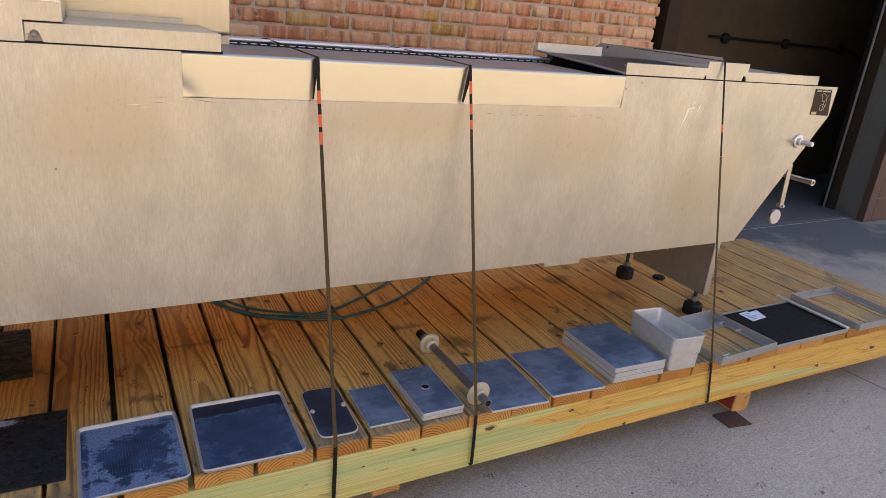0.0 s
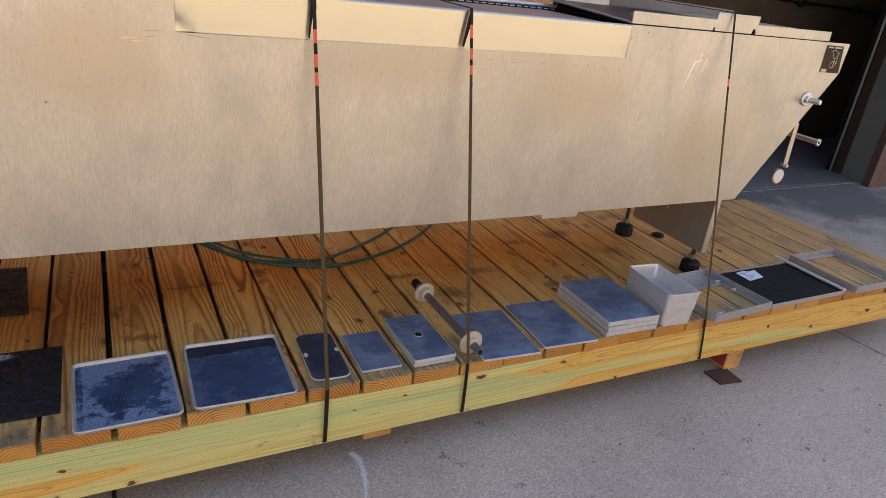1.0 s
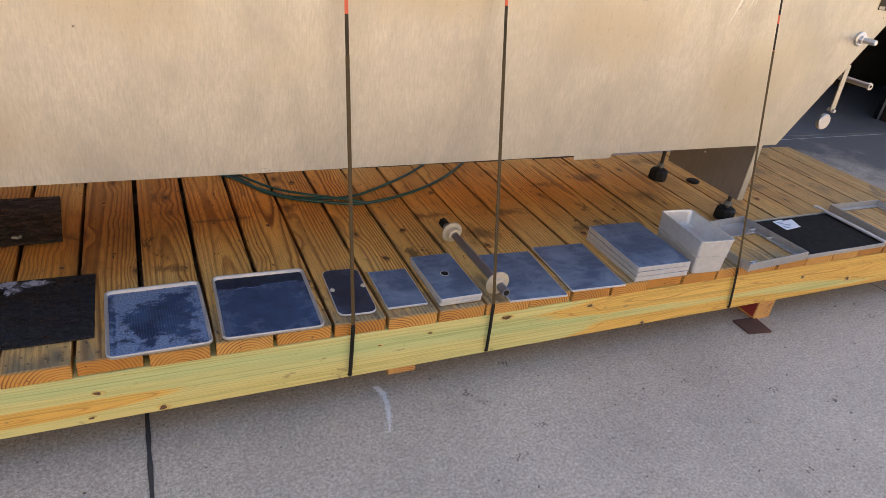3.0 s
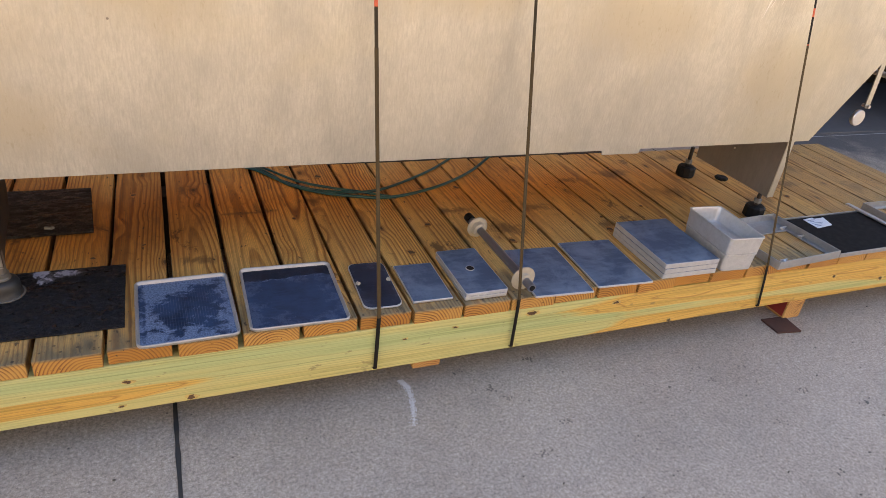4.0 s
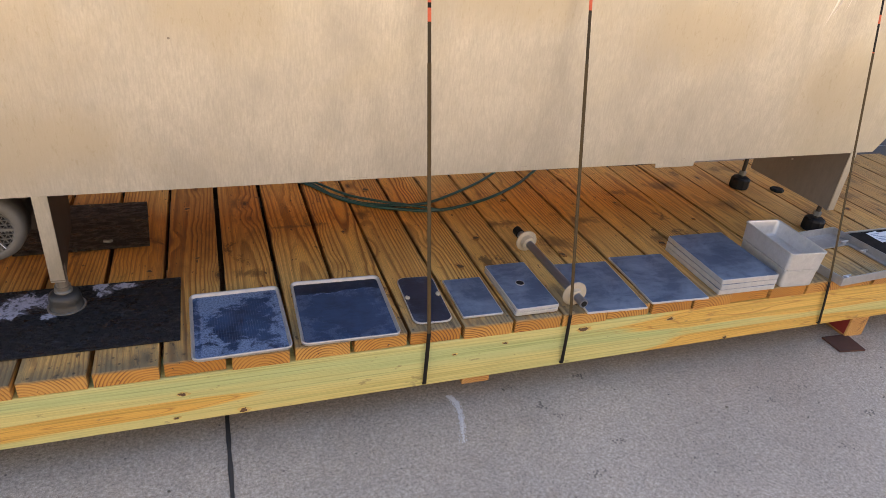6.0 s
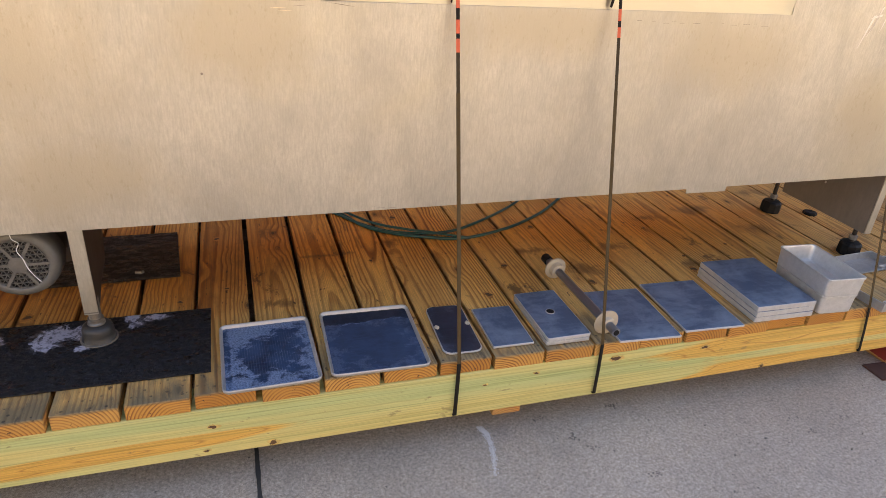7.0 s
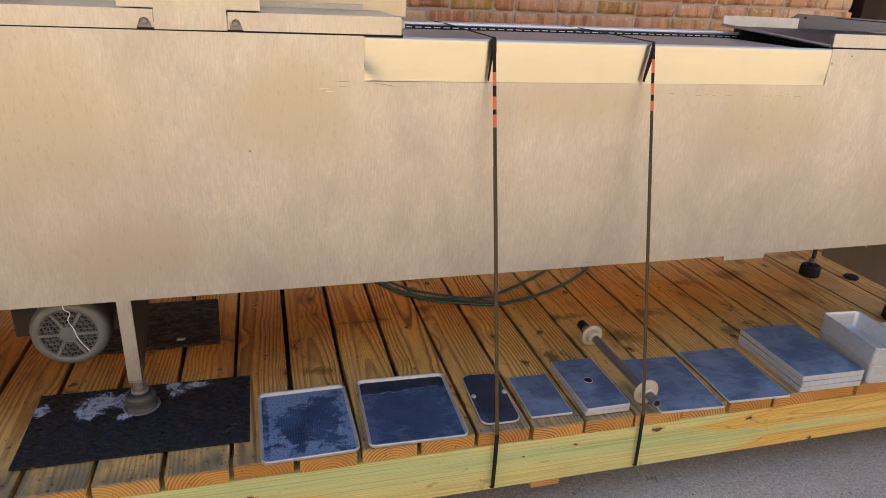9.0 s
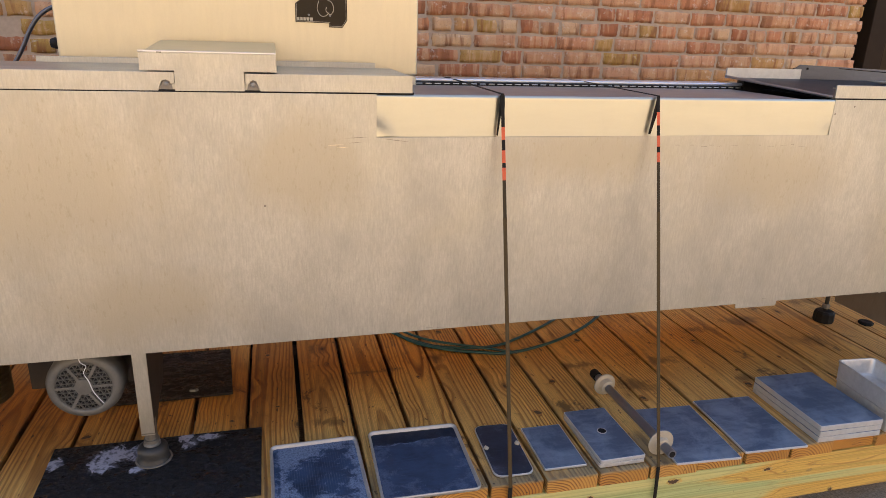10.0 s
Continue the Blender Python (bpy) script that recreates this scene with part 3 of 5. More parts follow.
def part(name, bm, material, parent=None, label="", smooth=False):
    ob = new(name, finish(name, bm, material, smooth))
    if parent is not None:
        ob.parent = parent
    if label:
        ob["label"] = label
    return ob


def thing(name, label, category, at=(0, 0, 0), group="", kind=""):
    ob = new(name)
    ob.empty_display_size = 0.05
    ob.location = at
    return tagged(ob, label, category, group, kind)


def box(x0, x1, y0, y1, z0, z1, bevel=0.0, seg=2):
    bm = bmesh.new()
    bmesh.ops.create_cube(bm, size=1)
    for v in bm.verts:
        v.co = ((x0 + x1) / 2 + v.co.x * (x1 - x0), (y0 + y1) / 2 + v.co.y * (y1 - y0), (z0 + z1) / 2 + v.co.z * (z1 - z0))
    if bevel:
        bmesh.ops.bevel(bm, geom=bm.edges[:], offset=bevel, segments=seg, affect="EDGES", profile=0.5)
    return bm


def prism(pts, axis, a, b, bevel=0.0):
    """A polygon swept along an axis from a to b. pts are the two other coordinates, in the order x, y, z."""
    def co(p, h):
        if axis == "x":
            return (h, p[0], p[1])
        return (p[0], h, p[1]) if axis == "y" else (p[0], p[1], h)
    bm = bmesh.new()
    lo = [bm.verts.new(co(p, a)) for p in pts]
    hi = [bm.verts.new(co(p, b)) for p in pts]
    bm.faces.new(lo)
    bm.faces.new(hi)
    k = len(pts)
    for i in range(k):
        bm.faces.new((lo[i], lo[(i + 1) % k], hi[(i + 1) % k], hi[i]))
    bmesh.ops.recalc_face_normals(bm, faces=bm.faces)
    if bevel:
        bmesh.ops.bevel(bm, geom=bm.edges[:], offset=bevel, segments=2, affect="EDGES", profile=0.5)
    return bm


def lathe(profile, at, axis="z", seg=32, closed=False):
    """Turns (radius, height) pairs round an axis through at."""
    bm = bmesh.new()
    rings = []
    for r, h in profile:
        ring = []
        for i in range(seg):
            a = 2 * math.pi * i / seg
            u, v = r * math.cos(a), r * math.sin(a)
            p = {"z": (u, v, h), "y": (u, h, v), "x": (h, u, v)}[axis]
            ring.append(bm.verts.new(Vector(p) + Vector(at)))
        rings.append(ring)
    for a, b in zip(rings, rings[1:]):
        for i in range(seg):
            bm.faces.new((a[i], a[(i + 1) % seg], b[(i + 1) % seg], b[i]))
    if closed:
        for i in range(seg):
            a, b = rings[-1], rings[0]
            bm.faces.new((a[i], a[(i + 1) % seg], b[(i + 1) % seg], b[i]))
    else:
        bm.faces.new(rings[0])
        bm.faces.new(rings[-1])
    return bm


def spline(pts, n):
    """Points on a smooth curve through pts."""
    P = [Vector(p) for p in pts]
    P = [2 * P[0] - P[1]] + P + [2 * P[-1] - P[-2]]
    out = []
    for i in range(1, len(P) - 2):
        for j in range(n):
            t = j / n
            a, b, c, d = P[i - 1:i + 3]
            out.append(0.5 * (2 * b + (c - a) * t + (2 * a - 5 * b + 4 * c - d) * t * t + (3 * b - a - 3 * c + d) * t ** 3))
    return out + [P[-2]]


def tube(path, radius, seg=10, flat=1.0):
    """A round bar along a path; flat squeezes it into a band."""
    bm = bmesh.new()
    rings = []
    P = [Vector(p) for p in path]
    for i, p in enumerate(P):
        d = (P[min(i + 1, len(P) - 1)] - P[max(i - 1, 0)]).normalized()
        side = d.cross(Vector((0, 0, 1)))
        side = Vector((1, 0, 0)) if side.length < 1e-3 or flat != 1.0 else side.normalized()
        side = (side - d * side.dot(d)).normalized()
        up = side.cross(d).normalized()
        rings.append([bm.verts.new(p + side * radius * math.cos(2 * math.pi * k / seg) + up * radius * flat * math.sin(2 * math.pi * k / seg)) for k in range(seg)])
    for a, b in zip(rings, rings[1:]):
        for k in range(seg):
            bm.faces.new((a[k], a[(k + 1) % seg], b[(k + 1) % seg], b[k]))
    bm.faces.new(rings[0])
    bm.faces.new(rings[-1])
    return bm


def rounded(x0, x1, y0, y1, r, n=5):
    """Outline of a rectangle with round corners."""
    out = []
    for cx, cy, a0 in ((x1 - r, y0 + r, -90), (x1 - r, y1 - r, 0), (x0 + r, y1 - r, 90), (x0 + r, y0 + r, 180)):
        for i in range(n + 1):
            a = radians(a0 + 90 * i / n)
            out.append((cx + r * math.cos(a), cy + r * math.sin(a)))
    return out


def loft(loops, cap_first=True, cap_last=True):
    """Joins outlines of equal length, given as (points, z), into one skin."""
    bm = bmesh.new()
    rings = [[bm.verts.new((x, y, z)) for x, y in pts] for pts, z in loops]
    k = len(rings[0])
    for a, b in zip(rings, rings[1:]):
        for i in range(k):
            bm.faces.new((a[i], a[(i + 1) % k], b[(i + 1) % k], b[i]))
    if cap_first:
        bm.faces.new(rings[0])
    if cap_last:
        bm.faces.new(rings[-1])
    return bm


def join(*bms):
    out = bmesh.new()
    for b in bms:
        me = bpy.data.meshes.new("tmp")
        b.to_mesh(me)
        b.free()
        out.from_mesh(me)
        bpy.data.meshes.remove(me)
    return out


def blob(cx, cy, rx, ry, seed, n=48):
    rnd = random.Random(seed)
    ph = [rnd.uniform(0, 6.28) for _ in range(6)]
    pts = []
    for i in range(n):
        a = 2 * math.pi * i / n
        r = 1 + 0.20 * math.sin(2 * a + ph[0]) + 0.15 * math.sin(3 * a + ph[1]) + 0.09 * math.sin(7 * a + ph[2]) + 0.07 * math.sin(11 * a + ph[3]) + 0.05 * math.sin(17 * a + ph[4])
        pts.append((cx + rx * r * math.cos(a), cy + ry * r * math.sin(a)))
    return pts


def bevelled(ob, width=0.002, seg=2):
    md = ob.modifiers.new("edge", "BEVEL")
    md.width, md.segments, md.limit_method = width, seg, "ANGLE"
    return ob

# ---- large structure ----
D = 0.269            # top of the deck
PITCH = 0.1462       # board and gap
YF = 0.205           # front of the machine
WALL_Y = 1.70        # face of the brickwork

bm = bmesh.new()
bmesh.ops.create_grid(bm, x_segments=2, y_segments=2, size=400)
tagged(part("ground", bm, GROUND), "worn grey concrete yard with grit and joints", "ground", kind="structure")


def joint(pts, width, material, name, label):
    bm = bmesh.new()
    rnd = random.Random(5)
    L, R = [], []
    for (x, y), (x2, y2) in zip(pts, pts[1:]):
        n = max(2, int(math.hypot(x2 - x, y2 - y) / 0.03))
        dx, dy = x2 - x, y2 - y
        ln = math.hypot(dx, dy)
        for i in range(n + 1):
            t = i / n
            w = width * (0.5 + rnd.uniform(-0.09, 0.09))
            L.append(bm.verts.new((x + dx * t - dy / ln * w, y + dy * t + dx / ln * w, 0.003)))
            R.append(bm.verts.new((x + dx * t + dy / ln * w, y + dy * t - dx / ln * w, 0.003)))
    for i in range(len(L) - 1):
        bm.faces.new((L[i], L[i + 1], R[i + 1], R[i]))
    return tagged(part(name, bm, material), label, "joint", kind="structure")


joint(((0.131, -3.0), (0.134, 1.69)), 0.011, TAR, "ground_joint", "tar-filled expansion joint in the concrete")
joint(((3.30, -3.0), (2.84, 1.69)), 0.006, TAR, "ground_joint", "tar-filled expansion joint in the concrete")
joint(((3.12, 1.69), (5.68, 1.745)), 0.006, CHALK, "ground_joint", "pale worn joint at the door threshold")

# brick building: mortar core, opening to the dark workshop, flat roof
wall = tagged(part("wall_brick", box(-7.0, 3.08, WALL_Y + 0.0035, 2.02, -0.05, 3.4), MORTAR), "old red common brick wall with wide mortar joints", "wall", kind="structure")
# Unseen, added above the doorway; its height only shapes the building's shadow.
tagged(part("wall_over_door", box(3.08, 5.70, WALL_Y + 0.02, 2.02, 2.75, 3.4), MORTAR), "unseen brick lintel wall added over the wide doorway", "wall", kind="structure")
right_wall = tagged(part("wall_right", prism(((5.705, 1.65), (12.0, 1.65), (12.0, 2.02), (5.822, 2.02), (5.815, 1.952)), "z", -0.05, 3.4), BLOCKWALL), "grey-green painted block wall beside the doorway", "wall", kind="structure")
tagged(part("wall_inside_back", box(2.8, 12.0, 3.02, 3.2, -0.05, 3.4), DARKWALL), "brown workshop wall, coloured dark for the unlit interior", "wall", kind="structure")
# Both side walls are unseen, added to close off the workshop's light.
tagged(part("wall_inside_left", box(2.8, 3.0, 2.03, 3.01, -0.05, 3.4), DARKWALL), "unseen workshop side wall, added and coloured dark like the back", "wall", kind="structure")
tagged(part("wall_inside_right", box(11.8, 12.0, 2.03, 3.01, -0.05, 3.4), DARKWALL), "unseen workshop side wall, added and coloured dark like the back", "wall", kind="structure")
tagged(part("floor", box(3.085, 11.79, 1.78, 3.01, -0.02, 0.004), DARKFLOOR), "workshop floor inside the doorway, coloured dark for its shade", "floor", kind="structure")
# Unseen roof, added to shade the workshop and set the yard's shadow edge.
tagged(part("ceiling", box(-7.0, 12.0, WALL_Y - 0.1, 3.3, 3.41, 3.53), ROOF), "unseen flat roof added over the brick building", "roof", kind="structure")
# Unseen wall whose warm bounce the machine's steel reflects.
tagged(part("wall_facing", box(-25.0, 25.0, -11.0, -10.6, -0.05, 6.0), BUFF), "unseen sunlit buff wall across the yard", "wall", kind="structure")

# door frame posts and corner guard
door = thing("door_1", "dark steel frame of the open doorway", "door frame", (0, 0, 0), kind="structure")
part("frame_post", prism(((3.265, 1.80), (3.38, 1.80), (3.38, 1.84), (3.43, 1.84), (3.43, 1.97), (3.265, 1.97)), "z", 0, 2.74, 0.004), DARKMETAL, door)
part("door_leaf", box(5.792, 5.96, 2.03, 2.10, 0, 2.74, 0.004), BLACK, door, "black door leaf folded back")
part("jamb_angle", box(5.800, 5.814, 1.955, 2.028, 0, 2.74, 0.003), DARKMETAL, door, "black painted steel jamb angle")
part("frame_edge", box(5.779, 5.790, 2.036, 2.052, 0, 2.74, 0.002), RAILS, door, "bright worn metal edge")
guard = part("corner_guard", prism(((5.694, 1.636), (5.80, 1.636), (5.80, 1.648), (5.703, 1.648), (5.726, 1.708), (5.718, 1.710)), "z", 0, 2.6, 0.002), BROWN)
tagged(guard, "brown painted steel corner guard on the jamb", "corner guard")

conduit = thing("conduit", "dark electrical conduit with round boxes on the workshop wall", "conduit", (5.2, 3.02, 1.32))
o = Vector((5.2, 3.02, 1.32))
path = [(5.0, 3.0, 1.312), (6.0, 3.0, 1.309), (6.84, 3.0, 1.306)] + [tuple(v) for v in spline([(6.95, 3.0, 1.303), (7.12, 3.0, 1.28), (7.27, 3.0, 1.175), (7.38, 3.0, 1.0)], 5)]
q = part("pipe", tube(path, 0.013), BLACK, conduit)
q.location = -o
for x, z in ((5.206, 1.308), (6.025, 1.309), (6.875, 1.305)):
    q = part("junction_box", lathe([(0.041, 0.0), (0.046, -0.01), (0.046, -0.032), (0.038, -0.041)], (x, 3.018, z), "y", 16), BLACK, conduit)
    q.location = -o

# ---- platform ----
platform = thing("wooden_platform", "new timber skid platform with butted deck boards and treated edge beam", "platform")


def board_mesh(name, length, width, thick, material, bevel=0.003):
    """A sawn board whose own y is its length."""
    return finish(name, box(-width / 2, width / 2, 0, length, -thick, 0, bevel, 2), material)


DEPTH = 0.985
# joints that stand wider or closer than the usual one
JOINTS = {0: 0.0105, 1: 0.0135, 2: 0.0140, 3: 0.0110, 4: 0.0090, 5: 0.0080, 6: 0.0075, 7: 0.0065, 8: 0.0060, 9: 0.0075, 10: 0.0080, 11: 0.0065, 12: 0.0060, 13: 0.0075}
rng = random.Random(11)


def joint_width(k):
    return JOINTS.get(k, 0.0110 if k < 0 else 0.0068)


for k in range(-9, 23):
    left, right = k * PITCH + joint_width(k) / 2, (k + 1) * PITCH - joint_width(k + 1) / 2
    ob = new("board", board_mesh("board", DEPTH, right - left, 0.0405, DECK, 0.0018))
    ob.parent = platform
    ob.location = ((left + right) / 2 + 0.004, rng.uniform(-0.003, 0.005), D + rng.uniform(-0.0012, 0.0012))
    ob.rotation_euler = (0, rng.uniform(-0.004, 0.004), rng.uniform(-0.0012, 0.0012))
# Unseen boards added on the left, partly to keep light from underneath.
for k in range(-15, -9):
    ob = new("board", board_mesh("board", DEPTH, PITCH - 0.011, 0.0405, DECK, 0.0018))
    ob.parent = platform
    ob.location = ((k + 0.5) * PITCH + 0.004, rng.uniform(-0.003, 0.005), D)
X0, X1 = -9 * PITCH, 23 * PITCH
# The rear beam is unseen, added deep to block light under the deck.
for y, mat in ((0.002, BEAM), (0.87, GAPSHADE)):
    ob = new("beam", board_mesh("beam", X1 - X0 + 0.03, 0.0885, 0.139 if mat is BEAM else 0.225, mat, 0.004))
    ob.parent = platform
    ob.location = (X0 - 0.015, y + 0.044, D - 0.042)
    ob.rotation_euler = (0, 0, radians(-90))
for y, mat, h in ((0.002, BEAM, 0.139), (0.87, GAPSHADE, 0.225)):
    ob = new("beam", board_mesh("beam", 6 * PITCH, 0.0885, h, mat, 0.004))
    ob.parent = platform
    ob.location = (X0 - 0.018 - 6 * PITCH, y + 0.044, D - 0.042)
    ob.rotation_euler = (0, 0, radians(-90))
# Unseen rear batten, added to stop light at the joints' far ends.
ob = new("beam", board_mesh("beam", 2.0 - X0, 0.030, 0.137, GAPSHADE, 0.003))
ob.parent = platform
ob.location = (X0, 0.990 + 0.016, D - 0.003)
ob.rotation_euler = (0, 0, radians(-90))
for x, z0, z1, y0 in ((0.797, 0.060, 0.0875, 0.012), (2.247, 0.0008, 0.0875, 0.012), (-1.1, 0.0008, 0.0875, 0.028), (3.2, 0.0008, 0.0875, 0.2)):
    ob = new("block", board_mesh("block", DEPTH - y0, 0.083, z1 - z0, BLOCK))
    ob.parent = platform
    ob.location = (x, y0, z1)
for x, z, r in ((0.1741, 0.1004, 0.011), (0.0409, 0.1766, 0.009), (1.4004, 0.2021, 0.010), (1.6382, 0.0973, 0.008), (1.1046, 0.2073, 0.014), (0.0215, 0.1061, 0.006),
                (0.864, 0.1966, 0.006), (0.7185, 0.1815, 0.005), (2.3623, 0.1771, 0.009), (2.6366, 0.1348, 0.012), (2.9959, 0.1556, 0.016)):
    ob = part("knot", prism(blob(0, 0, r * 0.85, r * 0.5, int(x * 1000)), "y", -0.0009, 0.004), KNOT, platform)
    ob.location = (x, 0.0, z)
    halo = part("knot_halo", prism(blob(0, 0, r * 1.35, r * 0.68, int(x * 1000) + 7), "y", -0.0004, 0.003), HALO, platform, "amber grain round a knot")
    halo.location = (x + r * 0.2, 0.0, z)

for x, y, r in ((0.8304, 0.2936, 0.013), (0.9442, 0.4565, 0.011), (1.1546, 0.7195, 0.012), (0.6704, 0.8772, 0.013), (1.1859, 0.3075, 0.012), (1.5846, 0.6388, 0.008), (1.6009, 0.4108, 0.006),
                (1.5759, 0.3204, 0.012), (0.0876, 0.4706, 0.007), (0.0592, 0.8012, 0.010), (-0.4079, 0.4139, 0.013), (0.5282, 0.5652, 0.007), (-0.0369, 0.4194, 0.008), (1.8182, 0.4687, 0.006), (2.5577, 0.4473, 0.014), (1.4104, 0.6505, 0.005)):
    ob = part("knot", prism(blob(0, 0, r * 0.72, r * 0.62, int(x * 1000) + 3), "z", -0.004, 0.0021), KNOT, platform)
    ob.location = (x, y, D)
    ring = part("knot_halo", prism(blob(0, 0, r * 0.95, r * 1.25, int(x * 1000) + 9), "z", -0.004, 0.0017), RINGWOOD, platform, "reddish grain round a knot")
    ring.location = (x, y, D)

part("paint_patch", box(2.2042, 2.2052, 0.018, 0.28, 0.012, 0.0865), REDPAINT, platform, "red painted side of the block")

plate = tagged(part("iron_plate", prism([(2.114, -0.0556), (2.2148, -0.0692), (2.223, 0.0211), (2.116, 0.0262)], "z", 0.0005, 0.007, 0.001), RUST), "small rusty iron plate under the skid block", "plate")

# ---- machine ----
machine = thing("packaging_machine", "long brushed stainless steel conveyor machine on levelling feet", "machine", (0, 0, 0))
# Left end lies out of view, extended to cut light under the machine.
XL, XR = -2.05, 2.2251
LX0, LX1, LZ = 0.3375, 1.5653, 1.0965


def zbot(x):
    return 0.6055 + (x + 0.22) * 0.0061


def ztop(x):
    return 1.1919 - x * 0.0013


side = [(XL, zbot(XL)), (1.3699, zbot(1.3719)), (1.3719, 0.6016), (1.5071, 0.6014), (1.5091, zbot(1.5071)), (XR, zbot(XR)), (2.5746, 1.0853), (2.581, ztop(2.581)), (LX1, ztop(LX1)), (LX1, LZ), (LX0, LZ), (LX0, ztop(LX0)), (XL, ztop(XL))]
bevelled(part("front_panel", prism(side, "y", YF, YF + 0.0018), PANEL, machine), 0.0005)
rear = [(XL, zbot(XL)), (XR, zbot(XR)), (2.5746, 1.0853), (2.581, ztop(2.581)), (XL, ztop(XL))]
part("rear_panel", prism(rear, "y", 0.80, 0.804), PANEL, machine)
# Unseen sheet, kept pale to bounce light onto the deck below.
part("underside", prism(((XL, zbot(XL) + 0.006), (XR, zbot(XR) + 0.006), (XR, zbot(XR) + 0.010), (XL, zbot(XL) + 0.010)), "y", YF + 0.006, 0.798), PALE, machine)
part("nose_plate", prism(((XR - 0.002, 0.625), (2.5583, 1.0771), (2.5543, 1.0811), (XR - 0.01, 0.629)), "y", YF + 0.006, 0.798), DULL, machine)
part("end_plate", box(XL, XL + 0.003, YF + 0.005, 0.799, 0.615, ztop(XL) - 0.01), PANEL, machine)
# pressed lip in the upper edge, with dented lower corners
bm = bmesh.new()
nx, nz = 150, 14
grid = []
for i in range(nx + 1):
    row = []
    for j in range(nz + 1):
        x = LX0 - 0.006 + (LX1 - LX0 + 0.012) * i / nx
        z = LZ - 0.006 + (ztop(x) - LZ + 0.006) * j / nz
        dent = 0.0075 * math.exp(-(((x - LX0 - 0.012 + (z - LZ) * 0.6) / 0.022) ** 2 + ((z - LZ - 0.012) / 0.028) ** 2)) + 0.0022 * math.exp(-(((x - LX1 + 0.010) / 0.014) ** 2 + ((z - LZ - 0.006) / 0.018) ** 2))
        wave = 0.0004 * math.sin(x * 7.0) * (1 - i / nx) + 0.0001 * math.sin(x * 17 + 1)
        row.append(bm.verts.new((x, YF + 0.0008 + 0.0035 * (1 - i / nx) ** 3 + dent + wave, z)))
    grid.append(row)
for i in range(nx):
    for j in range(nz):
        bm.faces.new((grid[i][j], grid[i + 1][j], grid[i + 1][j + 1], grid[i][j + 1]))
bmesh.ops.recalc_face_normals(bm, faces=bm.faces)
if grid[5][5].normal.y < 0:
    bmesh.ops.reverse_faces(bm, faces=bm.faces[:])
bmesh.ops.solidify(bm, geom=bm.faces[:], thickness=-0.003)
part("lip", bm, SHINY, machine, "smooth bright folded lip", True)
# table, chain and rails inside the top
part("table", box(LX0 - 0.02, 1.5036, YF + 0.012, 0.553, 1.1534, 1.1859, 0.001), TABLE, machine)
# Black sheet stands for the shaded opening beyond the table.
part("table_end", box(1.5092, 2.5053, YF + 0.012, 0.54, 1.1367, 1.1582, 0.002), SCREEN, machine)
# Dark filler put where only shade shows under the chute.
part("chute_support", box(1.5554, 2.3665, 0.566, 0.599, 1.1424, 1.2114, 0.002), DARKSTEEL, machine)
part("chain_rail", join(box(0.3604, 1.5537, 0.572, 0.70, 1.1435, 1.1993, 0.003), box(0.3602, 1.5528, 0.5655, 0.575, 1.1943, 1.2031, 0.003)), BRIGHT, machine, "polished guide rail tinted for reflected sky")
part("chain_guide", box(0.3603, 1.5531, 0.560, 0.569, 1.1733, 1.1942, 0.001), BLACK, machine, "black chain run")
links = []
x = 0.37
while x < 1.535:
    links.append(box(x, x + 0.0175, 0.5565, 0.5592, 1.1887, 1.1912, 0.0006, 1))
    x += 0.0262
ch = part("chain", join(*links), ALUEDGE, machine, "row of bright chain links")
ch["kind"] = "stuff"
part("top_plate", box(XL, 0.4974, 0.545, 0.795, 1.1451, 1.2092, 0.003), PANEL, machine)
part("seam", prism(((XL, 1.197), (0.4218, 1.1904), (0.4218, 1.1954), (XL, 1.2022)), "y", YF + 0.003, YF + 0.3), BLACK, machine)
part("backing_strip", box(XL, 0.4118, YF + 0.0055, YF + 0.008, 1.1952, 1.225), PANEL, machine)
part("seam", prism(((1.566, 1.1904), (2.4536, 1.1891), (2.4534, 1.1911), (1.5659, 1.1923)), "y", YF + 0.003, YF + 0.3), BLACK, machine)
# legs
for x, y0, y1, z0, z1, fl in ((-0.2372, 0.257, 0.46, 0.356, 0.468, 0.032), (2.2066, 0.262, 0.655, 0.377, 0.378, 0.028)):
    zt = zbot(x) + 0.008
    leg = part("leg", box(x, x + fl, y0, y0 + 0.004, z0, zt, 0.001), PANEL, machine, "folded steel leg")
    low = [(0.278, 0.360), (0.350, 0.398), (0.43, 0.414)] if x < 0 else [(y0 + 0.03, z0)]
    # Side plates are darker than the leg: shade put into the metal's colour.
    part("gusset", prism([(y0 + 0.005, z0)] + low + [(y1, z1), (y1, zt), (y0 + 0.005, zt)], "x", x + (fl - 0.004 if x < 0 else 0), x + (fl if x < 0 else 0.004)), DARKSTEEL if x < 0 else SHADE, leg, "side plate in steel darkened for its shade")
    if x < 0:
        part("fold", box(x + 0.0005, x + fl - 0.0005, y0 - 0.0012, y0 - 0.0002, z0 + 0.004, z0 + 0.0065), SHADE, leg, "thin worn fold line")
    part("rivet", lathe([(0.004, 0.0), (0.004, -0.002), (0.001, -0.003)], (x, (y0 + y1) / 2 + 0.02, z0 + 0.11), "x", 10), RAILS, leg)



